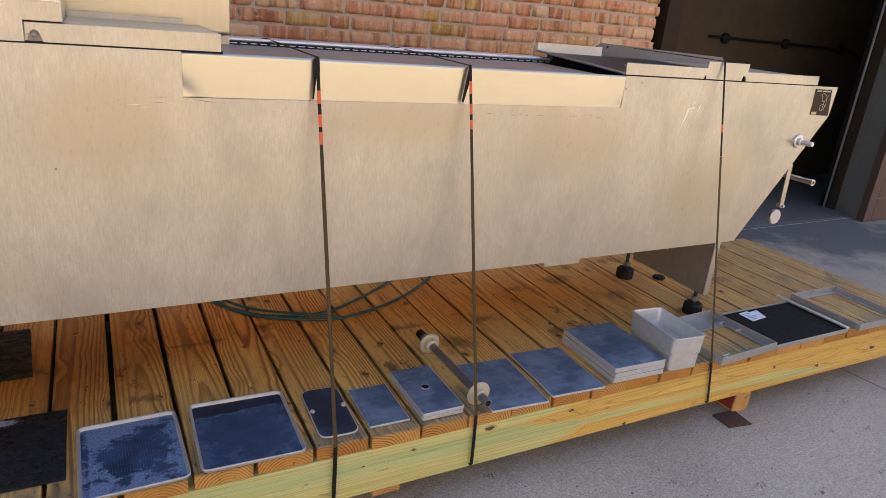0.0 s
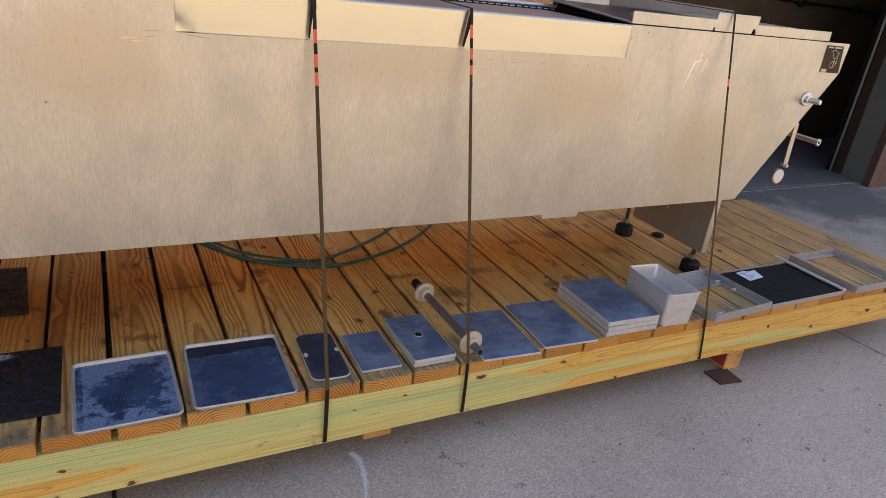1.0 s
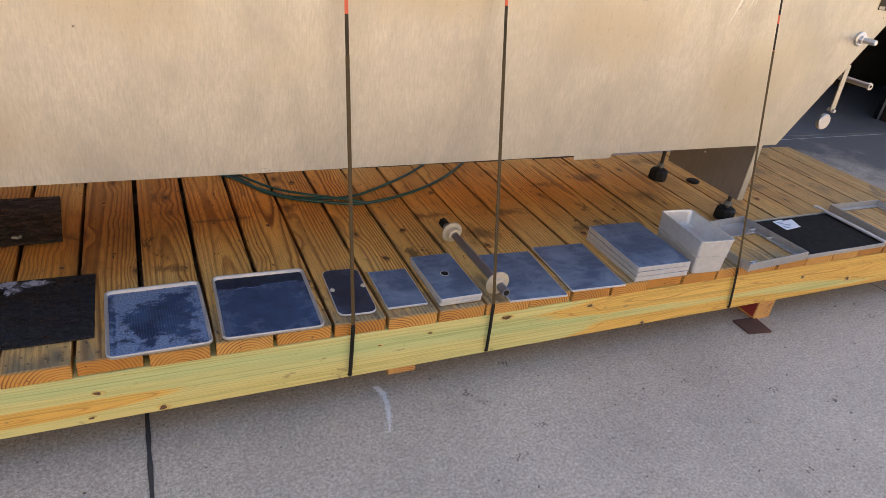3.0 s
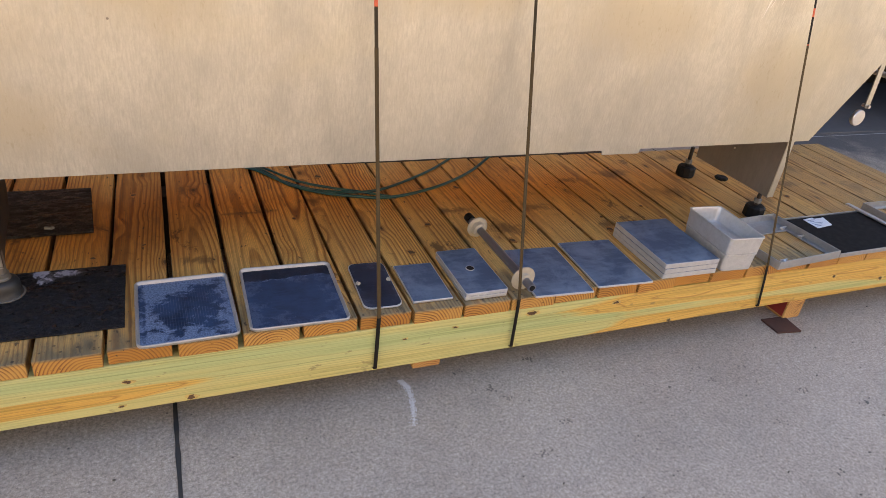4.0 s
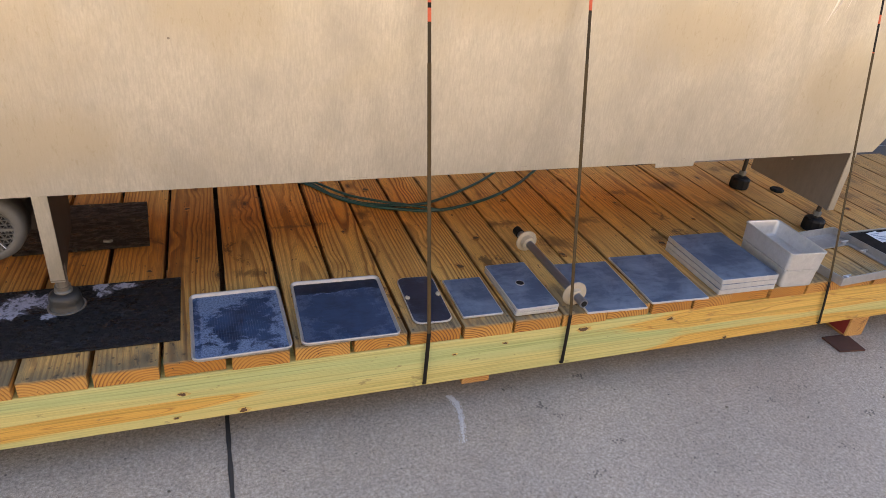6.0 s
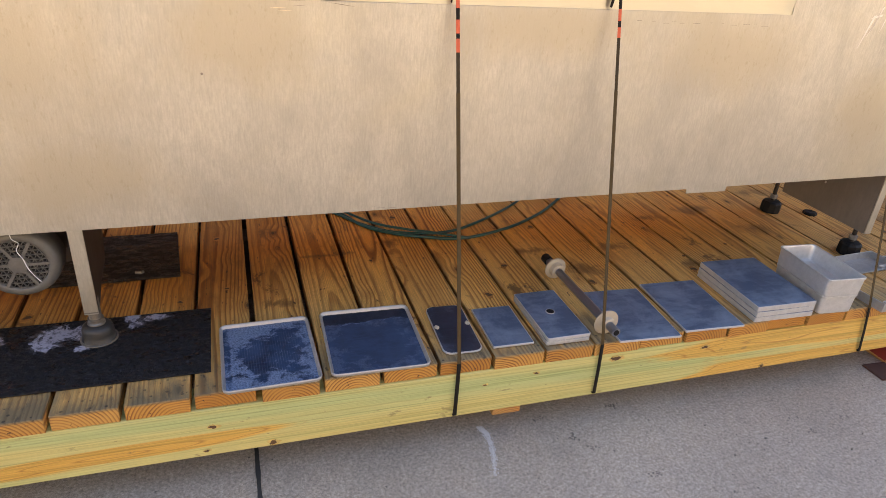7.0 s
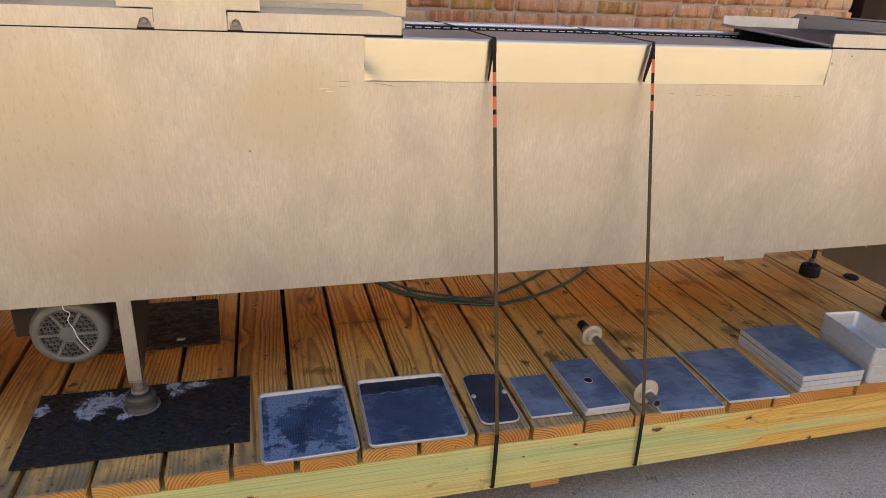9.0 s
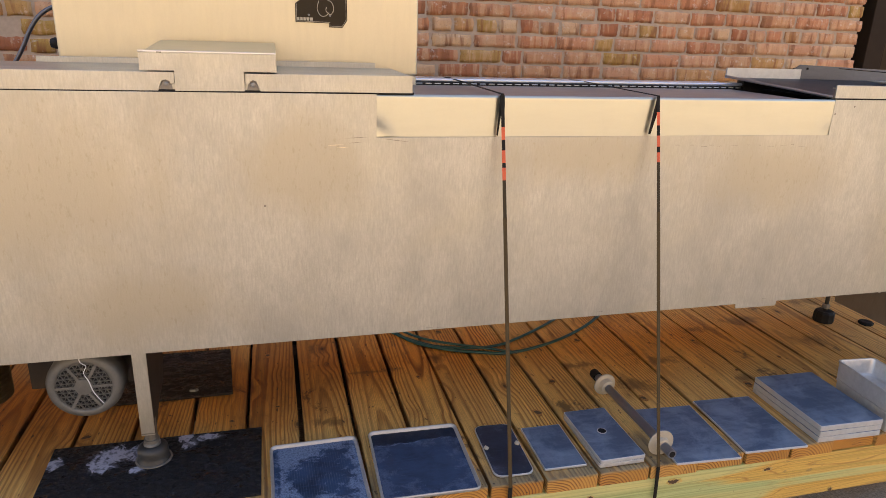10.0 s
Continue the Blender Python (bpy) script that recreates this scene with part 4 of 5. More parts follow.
def bell_foot(x, y, z):
    f = part("levelling_foot", lathe([(0.001, 0), (0.0380, 0), (0.0395, 0.002), (0.0395, 0.005), (0.0372, 0.007), (0.0368, 0.024), (0.0360, 0.033), (0.0335, 0.040), (0.027, 0.0445), (0.021, 0.046), (0.001, 0.047)], (x, y, z)), FOOTIRON, machine, "stained bell-shaped levelling foot", True)
    part("nut", lathe([(0.0205, 0.046), (0.0205, 0.050), (0.0185, 0.052), (0.0185, 0.062), (0.010, 0.063)], (x, y, z), "z", 20), LEGFOOT, f)
    part("washer", lathe([(0.0425, 0.0012), (0.0440, 0.0016), (0.0440, 0.0034), (0.0425, 0.0040)], (x, y, z), "z", 32), SHADE, f, "worn bright lower edge")
    part("stem", lathe([(0.0150, 0.055), (0.0150, 0.12)], (x, y, z), "z", 14), LEGFOOT, f)


def rubber_foot(x, y, z, top):
    f = part("levelling_foot", lathe([(0.001, 0), (0.037, 0), (0.039, 0.006), (0.038, 0.038), (0.032, 0.045), (0.012, 0.047)], (x, y, z), "z", 10), BLACK, machine, "black rubber levelling foot")
    part("stem", lathe([(0.008, 0.03), (0.008, top - z)], (x, y, z), "z", 12), DARKSTEEL, f)
    part("nut", lathe([(0.014, 0.056), (0.014, 0.072), (0.008, 0.074)], (x, y, z), "z", 6), GALV, f)


bell_foot(-0.2183, 0.2752, D + 0.0062)
rubber_foot(2.240, 0.322, D + 0.0015, 0.385)
rubber_foot(2.226, 0.705, D + 0.0015, 0.40)
# nose fittings
bolt = part("bolt", join(lathe([(0.024, 0.0), (0.024, -0.006), (0.020, -0.008), (0.017, -0.008)], (2.4331, YF - 0.0005, 0.9918), "y", 24),
                         lathe([(0.015, -0.006), (0.015, -0.018), (0.010, -0.020), (0.010, -0.058), (0.008, -0.062)], (2.4331, YF, 0.9916), "y", 6)), RAILS, machine, "steel adjusting bolt")
part("cross_shaft", join(lathe([(0.0105, 0.0), (0.0105, 0.56)], (2.6429, 0.236, 0.8199), "y", 16), lathe([(0.013, -0.004), (0.0135, 0.004)], (2.6429, 0.236, 0.8199), "y", 8)), RAILS, machine)
# Black disc for the shaded bore of the shaft.
part("shaft_hole", lathe([(0.001, -0.0052), (0.0055, -0.0052), (0.0055, -0.003)], (2.6429, 0.236, 0.8199), "y", 12), BLACK, machine)
part("shaft_bracket", box(2.5805, 2.679, 0.60, 0.612, 0.7726, 0.9222, 0.002), DULL, machine)
link = part("link_arm", prism([(2.5241, 0.8862), (2.5479, 0.8861), (2.5592, 0.7181), (2.5538, 0.71), (2.5419, 0.7101), (2.5353, 0.7181)], "y", 0.272, 0.277, 0.0008), PANEL, machine)
part("roller", join(lathe([(0.001, -0.003), (0.028, -0.003), (0.030, 0.0), (0.030, 0.010), (0.001, 0.012)], (2.5199, 0.268, 0.6764), "y", 28), lathe([(0.006, 0.0), (0.006, 0.03)], (2.5471, 0.262, 0.7183), "y", 10)), RAILS, machine, "round steel roller")
# printed plate on the nose
sign = part("warning_plate", prism([(2.4621, 1.0875), (2.5666, 1.0853), (2.5492, 1.1788), (2.4569, 1.1791)], "y", YF - 0.0015, YF - 0.0003), SIGN, machine, "black printed rating plate")
for x0, x1, z0, z1 in ((2.465, 2.493, 1.0893, 1.0991), (2.4664, 2.4914, 1.1701, 1.175), (2.4996, 2.5415, 1.1701, 1.1748)):
    part("print", box(x0, x1, YF - 0.0024, YF - 0.0014, z0, z1), SIGNINK, sign)
for pts in ([(2.4894, 1.1581), (2.51, 1.1641), (2.5283, 1.1541), (2.5334, 1.1316), (2.5269, 1.1091), (2.5094, 1.1031), (2.5046, 1.1171), (2.516, 1.1266), (2.5379, 1.1187)], [(2.5023, 1.1581), (2.5071, 1.1414), (2.5213, 1.1366), (2.5365, 1.1583)], [(2.5213, 1.1366), (2.5191, 1.1051)]):
    part("print", tube(spline([(x, YF - 0.0018, z) for x, z in pts], 4), 0.0010, 5), SIGNINK, sign)
# scuffs and small holes on the panel
for x, z in ((0.0871, 0.9455), (1.6306, 1.1722), (1.5725, 1.1526), (2.5099, 1.0627)):
    part("screw", lathe([(0.0026, 0.001), (0.0026, -0.0004), (0.001, -0.0007)], (x, YF, z), "y", 12), DULL, machine)
for x0, z0, x1, z1, w in ((1.8494, 1.1, 1.8225, 1.0184, 0.009), (1.8711, 1.1229, 1.8508, 1.0735, 0.005), (1.8963, 1.1079, 1.8819, 1.0578, 0.006), (1.84, 1.0932, 1.874, 1.1059, 0.005), (1.9171, 1.1276, 1.9051, 1.0881, 0.003), (1.8619, 1.0882, 1.842, 1.0489, 0.003)):
    bm = prism([(x0 - w / 2, z0), (x0 + w / 2, z0 + 0.003), (x1 + w / 4, z1), (x1, z1 - 0.006)], "y", YF - 0.0006, YF + 0.001)
    part("scratch", bm, RAILS, machine, "bright scratch in the sheet")

# scuffs and a crease beside the lip
for x0, x1, z0, z1, w, mat in ((0.2636, 0.3222, 1.0948, 1.0976, 0.0010, DULL), (0.3477, 0.4134, 1.0942, 1.0858, 0.0012, DULL), (0.2275, 0.2637, 1.0792, 1.0812, 0.0012, PALE), (0.2715, 0.3058, 1.0841, 1.086, 0.0009, DULL), (0.2468, 0.2764, 1.0742, 1.0752, 0.0010, PALE)):
    bm = prism([(x0, z0), ((x0 + x1) / 2, (z0 + z1) / 2 - w * 0.7), (x1, z1), ((x0 + x1) / 2, (z0 + z1) / 2 + w * 0.6)], "y", YF - 0.0005, YF + 0.001)
    part("scratch", bm, mat, machine)
# a row of dragged scratches
rng = random.Random(17)
x = 1.10
while x < 1.50:
    n = rng.uniform(0.006, 0.022)
    z = 1.071 - (x - 1.1) * 0.006 + rng.uniform(-0.003, 0.003)
    part("scratch", box(x, x + n, YF - 0.0004, YF + 0.0005, z, z + 0.0007), GALV, machine)
    x += n + rng.uniform(0.006, 0.03)
for k in range(6):
    x, z = rng.uniform(-0.4, 2.0), 0.0
    z = zbot(x) + rng.uniform(0.004, 0.012)
    n = rng.uniform(0.006, 0.025)
    part("scratch", box(x, x + n, YF - 0.0003, YF + 0.0005, z, z + 0.0005), GALV, machine)

# covers on the top edge


def skirt(name, pts, label, y1=0.5, top=1.231, rear_x=None, rear_z=1.2435):
    c = thing(name, label, "cover", (pts[0][0], YF, 1.21))
    at = Vector(c.location)
    p = bevelled(part("front_skirt", prism(pts, "y", YF - 0.001, YF + 0.004), PANEL, c), 0.0008)
    p.location = -at
    xs = [a for a, _ in pts]
    p = part("top_sheet", box(min(xs), max(xs), YF + 0.004, y1, top - 0.004, top - 0.0005), PANEL, c)
    p.location = -at
    if rear_x:
        p = part("rear_upstand", box(*rear_x, y1, y1 + 0.004, top - 0.012, rear_z, 0.001), PANEL, c)
        p.location = -at
    return c


skirt("top_cover", [(-2.04, 1.195), (-0.1107, 1.194), (-0.1026, 1.2136), (-0.0948, 1.2162), (-0.0878, 1.2134), (-0.087, 1.2086), (-0.0784, 1.2086), (-0.0776, 1.2318), (-2.04, 1.232)],
      "long steel top cover with a notched end", 0.50, 1.231, (-0.4135, -0.1437))
skirt("top_cover", [(0.0904, 1.1948), (0.4178, 1.1942), (0.4177, 1.232), (0.0611, 1.2309), (0.06, 1.2093), (0.0682, 1.2093), (0.0704, 1.2144), (0.0762, 1.2174), (0.0829, 1.2142)],
      "short steel top cover with a notched end", 0.50, 1.231, (0.127, 0.3785))
for x in (-0.0948, 0.076):
    # Dark insert stands for the shadow round the screw in the notch.
    part("notch", prism([(x - 0.013, 1.1954), (x + 0.012, 1.1954), (x + 0.009, 1.2107), (x + 0.004, 1.2182), (x - 0.004, 1.2182), (x - 0.009, 1.2107)], "y", YF + 0.0042, YF + 0.0052), SHADE, machine, "dark insert standing for the shadow behind the notch")
    part("screw", join(lathe([(0.0048, -0.001), (0.0048, -0.006), (0.002, -0.007)], (x, YF + 0.004, 1.2077), "y", 14)), GALV, machine)
boxy = thing("drive_cover", "raised steel cover box with a bright folded edge", "cover", (-0.0117, YF, 1.1988))
at = Vector(boxy.location)
p = part("body", prism([(-0.0777, 1.194), (0.0592, 1.1948), (0.0593, 1.2347), (0.1247, 1.2349), (0.1248, 1.2698), (-0.1417, 1.268), (-0.142, 1.2346), (-0.077, 1.2346)], "y", YF - 0.004, YF - 0.0015, 0.0005), PANEL, boxy)
p.location = -at
p = part("top", prism([(YF - 0.004, 1.2702), (0.50, 1.2865), (0.50, 1.234), (YF, 1.234)], "x", -0.137, 0.1255), SHINY, boxy)
p.location = -at
# Brighter strip stands for the sky's reflection along the fold.
p = part("edge", box(-0.1417, 0.1247, YF - 0.006, YF - 0.0005, 1.2697, 1.2737, 0.001), RAILS, boxy, "bright strip standing for sky reflected in the folded edge")
p.location = -at
p = part("slot", box(-0.1067, -0.0975, YF - 0.0065, YF - 0.005, 1.2692, 1.271), BLACK, boxy)
p.location = -at
p = part("hinge", lathe([(0.008, 0), (0.009, 0.05), (0.005, 0.056)], (0.2913, 0.43, 1.2219), "y", 14), PANEL, machine)

# covers over the infeed, towards the nose
c = skirt("infeed_cover", [(1.5608, 1.1935), (2.0603, 1.1927), (2.0653, 1.2117), (2.0708, 1.2157), (2.0834, 1.2256), (2.084, 1.2473), (1.8961, 1.2469), (1.8942, 1.2262), (1.5593, 1.2276)],
          "steel infeed cover with a raised step", 0.218, 1.2215)
skirt("nose_cover", [(2.0739, 1.192), (2.4594, 1.1916), (2.4564, 1.2223), (2.0777, 1.2219), (2.0671, 1.2157), (2.0653, 1.2077), (2.0773, 1.2068)],
      "flat steel nose cover with a hooked end", 0.78, 1.2165)
# Black slivers stand for the dark of two small notches.
for x in (1.8894, 2.0737):
    bm = prism([(x - 0.005, 1.1903), (x + 0.005, 1.1903), (x + 0.003, 1.2018), (x - 0.001, 1.2038)], "y", YF - 0.0022, YF - 0.0006)
    part("notch", bm, BLACK, machine)
chute = thing("infeed_chute", "sloping steel infeed tray with upstand edges", "tray", (1.6745, 0.5, 1.1948))
at = Vector(chute.location)
bm = bmesh.new()
vs = [bm.verts.new(v) for v in ((1.5611, YF + 0.012, 1.1934), (2.0622, YF + 0.012, 1.1975), (2.4047, 0.607, 1.2133), (1.5105, 0.607, 1.2199))]
bm.faces.new(vs)
bmesh.ops.solidify(bm, geom=bm.faces[:], thickness=0.004)
p = part("floor_sheet", bm, BLUED, chute)
p.location = -at
p = part("upstand", prism([(1.5134, 1.2163), (1.7939, 1.2141), (1.7928, 1.2483), (1.5143, 1.2484)], "y", 0.600, 0.606), ALUEDGE, chute)
p.location = -at
p = part("upstand", prism([(1.7743, 1.2099), (2.4447, 1.2053), (2.423, 1.2445), (1.7951, 1.2626), (1.773, 1.2489)], "y", 0.608, 0.614), BLUED, chute)
p.location = -at
p = part("screw", lathe([(0.004, 0.0), (0.004, -0.002), (0.001, -0.003)], (1.8221, 0.608, 1.2507), "y", 10), BLACK, chute)
p.location = -at
p = part("edge_strip", tube([(1.5609, YF + 0.006, 1.1956), (1.5113, 0.60, 1.2222)], 0.004, 8), TABLE, chute)
p.location = -at

# cabinet on the machine
cab = thing("control_cabinet", "tall smooth cream-toned steel cabinet on the machine", "cabinet", (0.0668, 0.52, 1.2111))
at = Vector(cab.location)
p = part("body", box(-0.372, 0.496, 0.525, 0.79, 1.2114, 1.754, 0.006, 3), CREAM, cab)
p.location = -at
p = part("gland", lathe([(0.014, 0), (0.014, -0.02), (0.010, -0.03)], (-0.3745, 0.60, 1.269), "x", 14), BLACK, cab)
p.location = -at
np_ = part("name_plate", prism([(0.1798, 1.3388), (0.2635, 1.3375), (0.2635, 1.3277), (0.297, 1.3277), (0.3095, 1.346), (0.309, 1.4085), (0.2175, 1.4085), (0.1803, 1.3827)], "y", 0.5215, 0.5235), SIGN, cab, "brown printed plate with a clipped corner")
np_.location = -at
for x0, x1, z0, z1 in ((0.1838, 0.1895, 1.3425, 1.35), (0.1915, 0.1975, 1.3425, 1.35), (0.1995, 0.205, 1.3425, 1.35), (0.207, 0.213, 1.3425, 1.35), (0.215, 0.2228, 1.3425, 1.35)):
    p = part("print", box(x0, x1, 0.5205, 0.5216, z0, z1), SIGNINK, np_)
for pts in ([(0.2383, 0.52, 1.3907), (0.2342, 0.52, 1.3708), (0.242, 0.52, 1.3558), (0.254, 0.52, 1.3548), (0.2635, 0.52, 1.3628)], [(0.2523, 0.52, 1.3953), (0.2697, 0.52, 1.3883), (0.2752, 0.52, 1.3708), (0.2675, 0.52, 1.3588), (0.256, 0.52, 1.3668), (0.2578, 0.52, 1.3765)]):
    part("print", tube(spline(pts, 4), 0.0009, 5), SIGNINK, np_)
part("border", tube([(0.1825, 0.5212, 1.407), (0.1827, 0.5212, 1.3407), (0.2655, 0.5212, 1.3397), (0.2655, 0.5212, 1.3308), (0.296, 0.5212, 1.3308), (0.3065, 0.5212, 1.347), (0.306, 0.5212, 1.4065)], 0.0007, 5), SIGNINK, np_)
for x in (0.213, 0.266):
    p = part("screw", lathe([(0.0036, 0.0), (0.0036, -0.003), (0.002, -0.004)], (x, 0.525, 1.356), "y", 12), GALV, cab)
    p.location = -at

# ---- straps ----


def strap(name, top, low, foot, back, marks):
    s = thing(name, "thin dark strap with orange dashes tied over the steel machine", "strap", top, "tie-down straps")
    a = Vector(s.location)
    T, L, F, B = Vector(top), Vector(low), Vector(foot), Vector(back)
    p = part("rear_run", tube([(B.x, 0.815, 0.9), (B.x, 0.812, B.z - 0.01), B, T], 0.0048, 8, 0.28), STRAP, s)
    p.location = -a
    t0 = 0.0
    zs = [T.z] + [z for pair in marks for z in pair]
    for i in range(len(zs)):
        z1 = zs[i + 1] if i + 1 < len(zs) else L.z + (T.z - L.z) * 0.70
        t1 = (T.z - z1) / (T.z - L.z)
        p = part("band", tube([T.lerp(L, t0), T.lerp(L, t1)], 0.0044, 8, 0.28), ORANGE if i % 2 else (STRAP if i < len(zs) - 1 else UMBER), s)
        p.location = -a
        t0 = t1
    p = part("band", tube([T.lerp(L, t0), L], 0.0050, 8, 0.28), OLIVE, s)
    p.location = -a
    p = part("low_band", tube([L, L.lerp(F, 0.5) + Vector((0, -0.001, 0)), F, (F.x, 0.012, 0.0985), (F.x - 0.003, 0.09, 0.0985)], 0.0055, 8, 0.28), STRAP, s)
    p.location = -a
    return s, a


s1, a1 = strap("tie_strap", (0.6277, 0.199, 1.1957), (0.6380, -0.0065, 0.268), (0.6385, -0.006, 0.1), (0.6103, 0.62, 1.2016), ((1.1228, 1.0935), (1.0701, 1.0419), (1.0311, 1.0028)))
p = part("strap_tail", prism([(0.6207, 1.1935), (0.6316, 1.1935), (0.6335, 1.1692), (0.633, 1.1398), (0.6262, 1.1545), (0.6205, 1.1006), (0.6175, 1.1026), (0.6205, 1.1595)], "y", 0.1935, 0.1955), STRAP, s1, "loose black strap tail")
p.location = -a1
s2, a2 = strap("tie_strap", (1.031, 0.199, 1.1954), (1.0472, -0.0065, 0.268), (1.0526, -0.006, 0.1), (1.008, 0.62, 1.2012), ((1.1571, 1.1259), (1.1015, 1.0754), (1.0615, 1.0383)))
p = part("strap_tail", prism([(1.0255, 1.1913), (1.0328, 1.1912), (1.0312, 1.1541), (1.0192, 1.102), (1.0142, 1.1039), (1.02, 1.1491)], "y", 0.1935, 0.1955), STRAP, s2, "loose black strap tail")
p.location = -a2
strap("tie_strap", (1.9584, 0.2, 1.2509), (1.9879, -0.0065, 0.268), (2.023, -0.006, 0.1), (1.9502, 0.62, 1.2532), ((1.0574, 1.0339), (0.9585, 0.9367)))

# ---- things on the deck ----
ROW = "machine parts laid along the deck edge"


def sheet_tray(label, x0, x1, y0, y1, turn, material, rim):
    """A shallow pressed tray with round corners, a rolled rim and a dished floor."""
    w, d, h, r = x1 - x0, y1 - y0, 0.013, 0.018
    ob = thing("sheet_tray", label, "tray", ((x0 + x1) / 2, (y0 + y1) / 2, D + 0.0022), ROW)
    ob.rotation_euler = (0, 0, radians(turn))

    def o(i, z):
        return (rounded(-w / 2 + i, w / 2 - i, -d / 2 + i, d / 2 - i, max(0.004, r - i)), z)
    part("pan_floor", loft([o(0.010, 0.0), o(0.0065, 0.002), o(0.0065, 0.005)]), material, ob)
    part("rim", loft([o(0.006, 0.0015), o(0.0012, 0.004), o(0.0, h - 0.003), o(0.001, h), o(0.0028, h), o(0.0042, h - 0.003), o(0.0085, 0.0055), o(0.0085, 0.004)], False, False), rim, ob, "worn bare metal rim", True)
    return ob


sheet_tray("dark blue coated baking tray with chalky water marks", 0.0673, 0.2951, -0.013, 0.2631, 1.2, TRAY_A, TRAYRIM)
sheet_tray("dark coated shallow tray with a dried liquid edge", 0.3206, 0.5681, -0.0085, 0.2731, -1.2, TRAY_B, TRAYRIM)

def flat_plate(label, quad, thick, material, r=0.004, edge=None, layers=1, name="metal_plate", gap=0.0):
    """A machined plate, or a pile of them, fitted to four corners: front left, front right, back right, back left."""
    q = [Vector((x, y)) for x, y in quad]
    c = sum(q, Vector((0, 0))) / 4
    w = ((q[1] - q[0]).length + (q[2] - q[3]).length) / 2
    d = ((q[3] - q[0]).length + (q[2] - q[1]).length) / 2
    turn = math.atan2(-(q[3] + q[2] - q[0] - q[1]).x, (q[3] + q[2] - q[0] - q[1]).y)
    made = []
    z = D + 0.002
    for i in range(layers):
        ob = thing(name, label, "plate", (c.x, c.y, z), ROW)
        ob.rotation_euler = (0, 0, turn + (0.012 if i % 2 else 0))
        h = thick / layers
        a = 0.0012
        top = rounded(-w / 2 + a, w / 2 - a, -d / 2 + a, d / 2 - a, max(r - a, 0.001))
        out = rounded(-w / 2, w / 2, -d / 2, d / 2, r)
        part("edge", loft([(top, 0.0), (out, a), (out, h - a - gap), (top, h - gap - 0.0004)]), edge or ALUEDGE, ob, "bright sawn edge")
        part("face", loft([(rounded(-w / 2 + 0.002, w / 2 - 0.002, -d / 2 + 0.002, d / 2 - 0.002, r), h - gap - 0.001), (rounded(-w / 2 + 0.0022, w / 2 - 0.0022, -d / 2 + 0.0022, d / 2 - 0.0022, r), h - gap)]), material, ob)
        made.append((ob, w, d, h))
        z += h
    return made


ob, w, d, h = flat_plate("dark coated plate with round corners and two pale clips", ((0.6114, 0.0276), (0.7145, 0.0272), (0.7255, 0.2471), (0.6172, 0.2548)), 0.006, PLATE_D, 0.022)[0]
for x, y in ((-w / 2 + 0.009, 0.006), (w / 2 - 0.008, 0.014)):
    part("clip", join(lathe([(0.007, 0), (0.007, 0.003), (0.004, 0.005)], (x, y, h), "z", 14), box(x - 0.002, x + 0.002, y - 0.009, y + 0.009, h, h + 0.004, 0.001)), CREAMPLASTIC, ob, "small pale clip")
flat_plate("small aluminium plate, top coloured blue for reflected sky", ((0.7453, 0.029), (0.8592, 0.0311), (0.8641, 0.2168), (0.7458, 0.2163)), 0.007, ALU, 0.003)
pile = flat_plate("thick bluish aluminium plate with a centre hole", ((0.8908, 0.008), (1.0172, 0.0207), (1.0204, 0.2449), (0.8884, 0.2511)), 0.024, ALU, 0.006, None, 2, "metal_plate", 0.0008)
ob, w, d, h = pile[1]
# The hole is a black disc, its shade given as colour.
part("hole", lathe([(0.001, h + 0.0004), (0.009, h + 0.0004), (0.010, h + 0.0009), (0.0115, h + 0.0009), (0.012, h - 0.001)], (0, 0.005, 0), "z", 20), BLACK, ob, "black disc standing for the dark of a drilled hole")
part("hole_edge", lathe([(0.0112, h - 0.001), (0.0115, h + 0.0011), (0.0128, h + 0.0011), (0.0132, h - 0.001)], (0, 0.005, 0), "z", 20), ALUEDGE, ob, "bright chamfered edge of the hole")
flat_plate("large aluminium plate, top coloured blue for reflected sky", ((1.0921, -0.0215), (1.285, -0.0224), (1.2961, 0.2352), (1.1111, 0.2396)), 0.007, ALU, 0.003)
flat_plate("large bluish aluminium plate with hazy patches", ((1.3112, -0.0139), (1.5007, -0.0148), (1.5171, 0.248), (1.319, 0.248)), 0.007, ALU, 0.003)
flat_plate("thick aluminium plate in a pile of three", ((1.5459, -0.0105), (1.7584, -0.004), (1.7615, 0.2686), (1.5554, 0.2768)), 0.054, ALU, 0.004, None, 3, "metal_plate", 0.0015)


def loaf_pan(z0, h, label, grow=0.0, deep=0.0):
    """A cast loaf pan: tapered walls, rolled rim, open top."""
    ob = thing("loaf_pan", label, "pan", (1.849, 0.0949, z0), ROW)
    ob.rotation_euler = (0, 0, radians(-4.0))
    hw, hd = 0.0672 + grow, 0.1135 + grow

    def o(i, z):
        return (rounded(-hw + i, hw - i, -hd + i, hd - i, 0.012), z)
    part("pan_wall", loft([o(0.0055, 0.0), o(0.0040, 0.002), o(0.0028, h * 0.5), o(0.0018, h - 0.007), o(0.0, h - 0.005), o(0.0, h), o(0.005, h), o(0.0065, h - 0.004), o(0.014, 0.014 - deep), o(0.020, 0.009 - deep)]), ALUEDGE, ob, "cast aluminium wall")
    return ob


bevelled(loaf_pan(D + 0.002, 0.062, "lower of two stacked deep aluminium loaf pans", -0.0038).children[0], 0.001)
bevelled(loaf_pan(D + 0.0645, 0.060, "upper deep aluminium loaf pan, open and empty").children[0], 0.001)


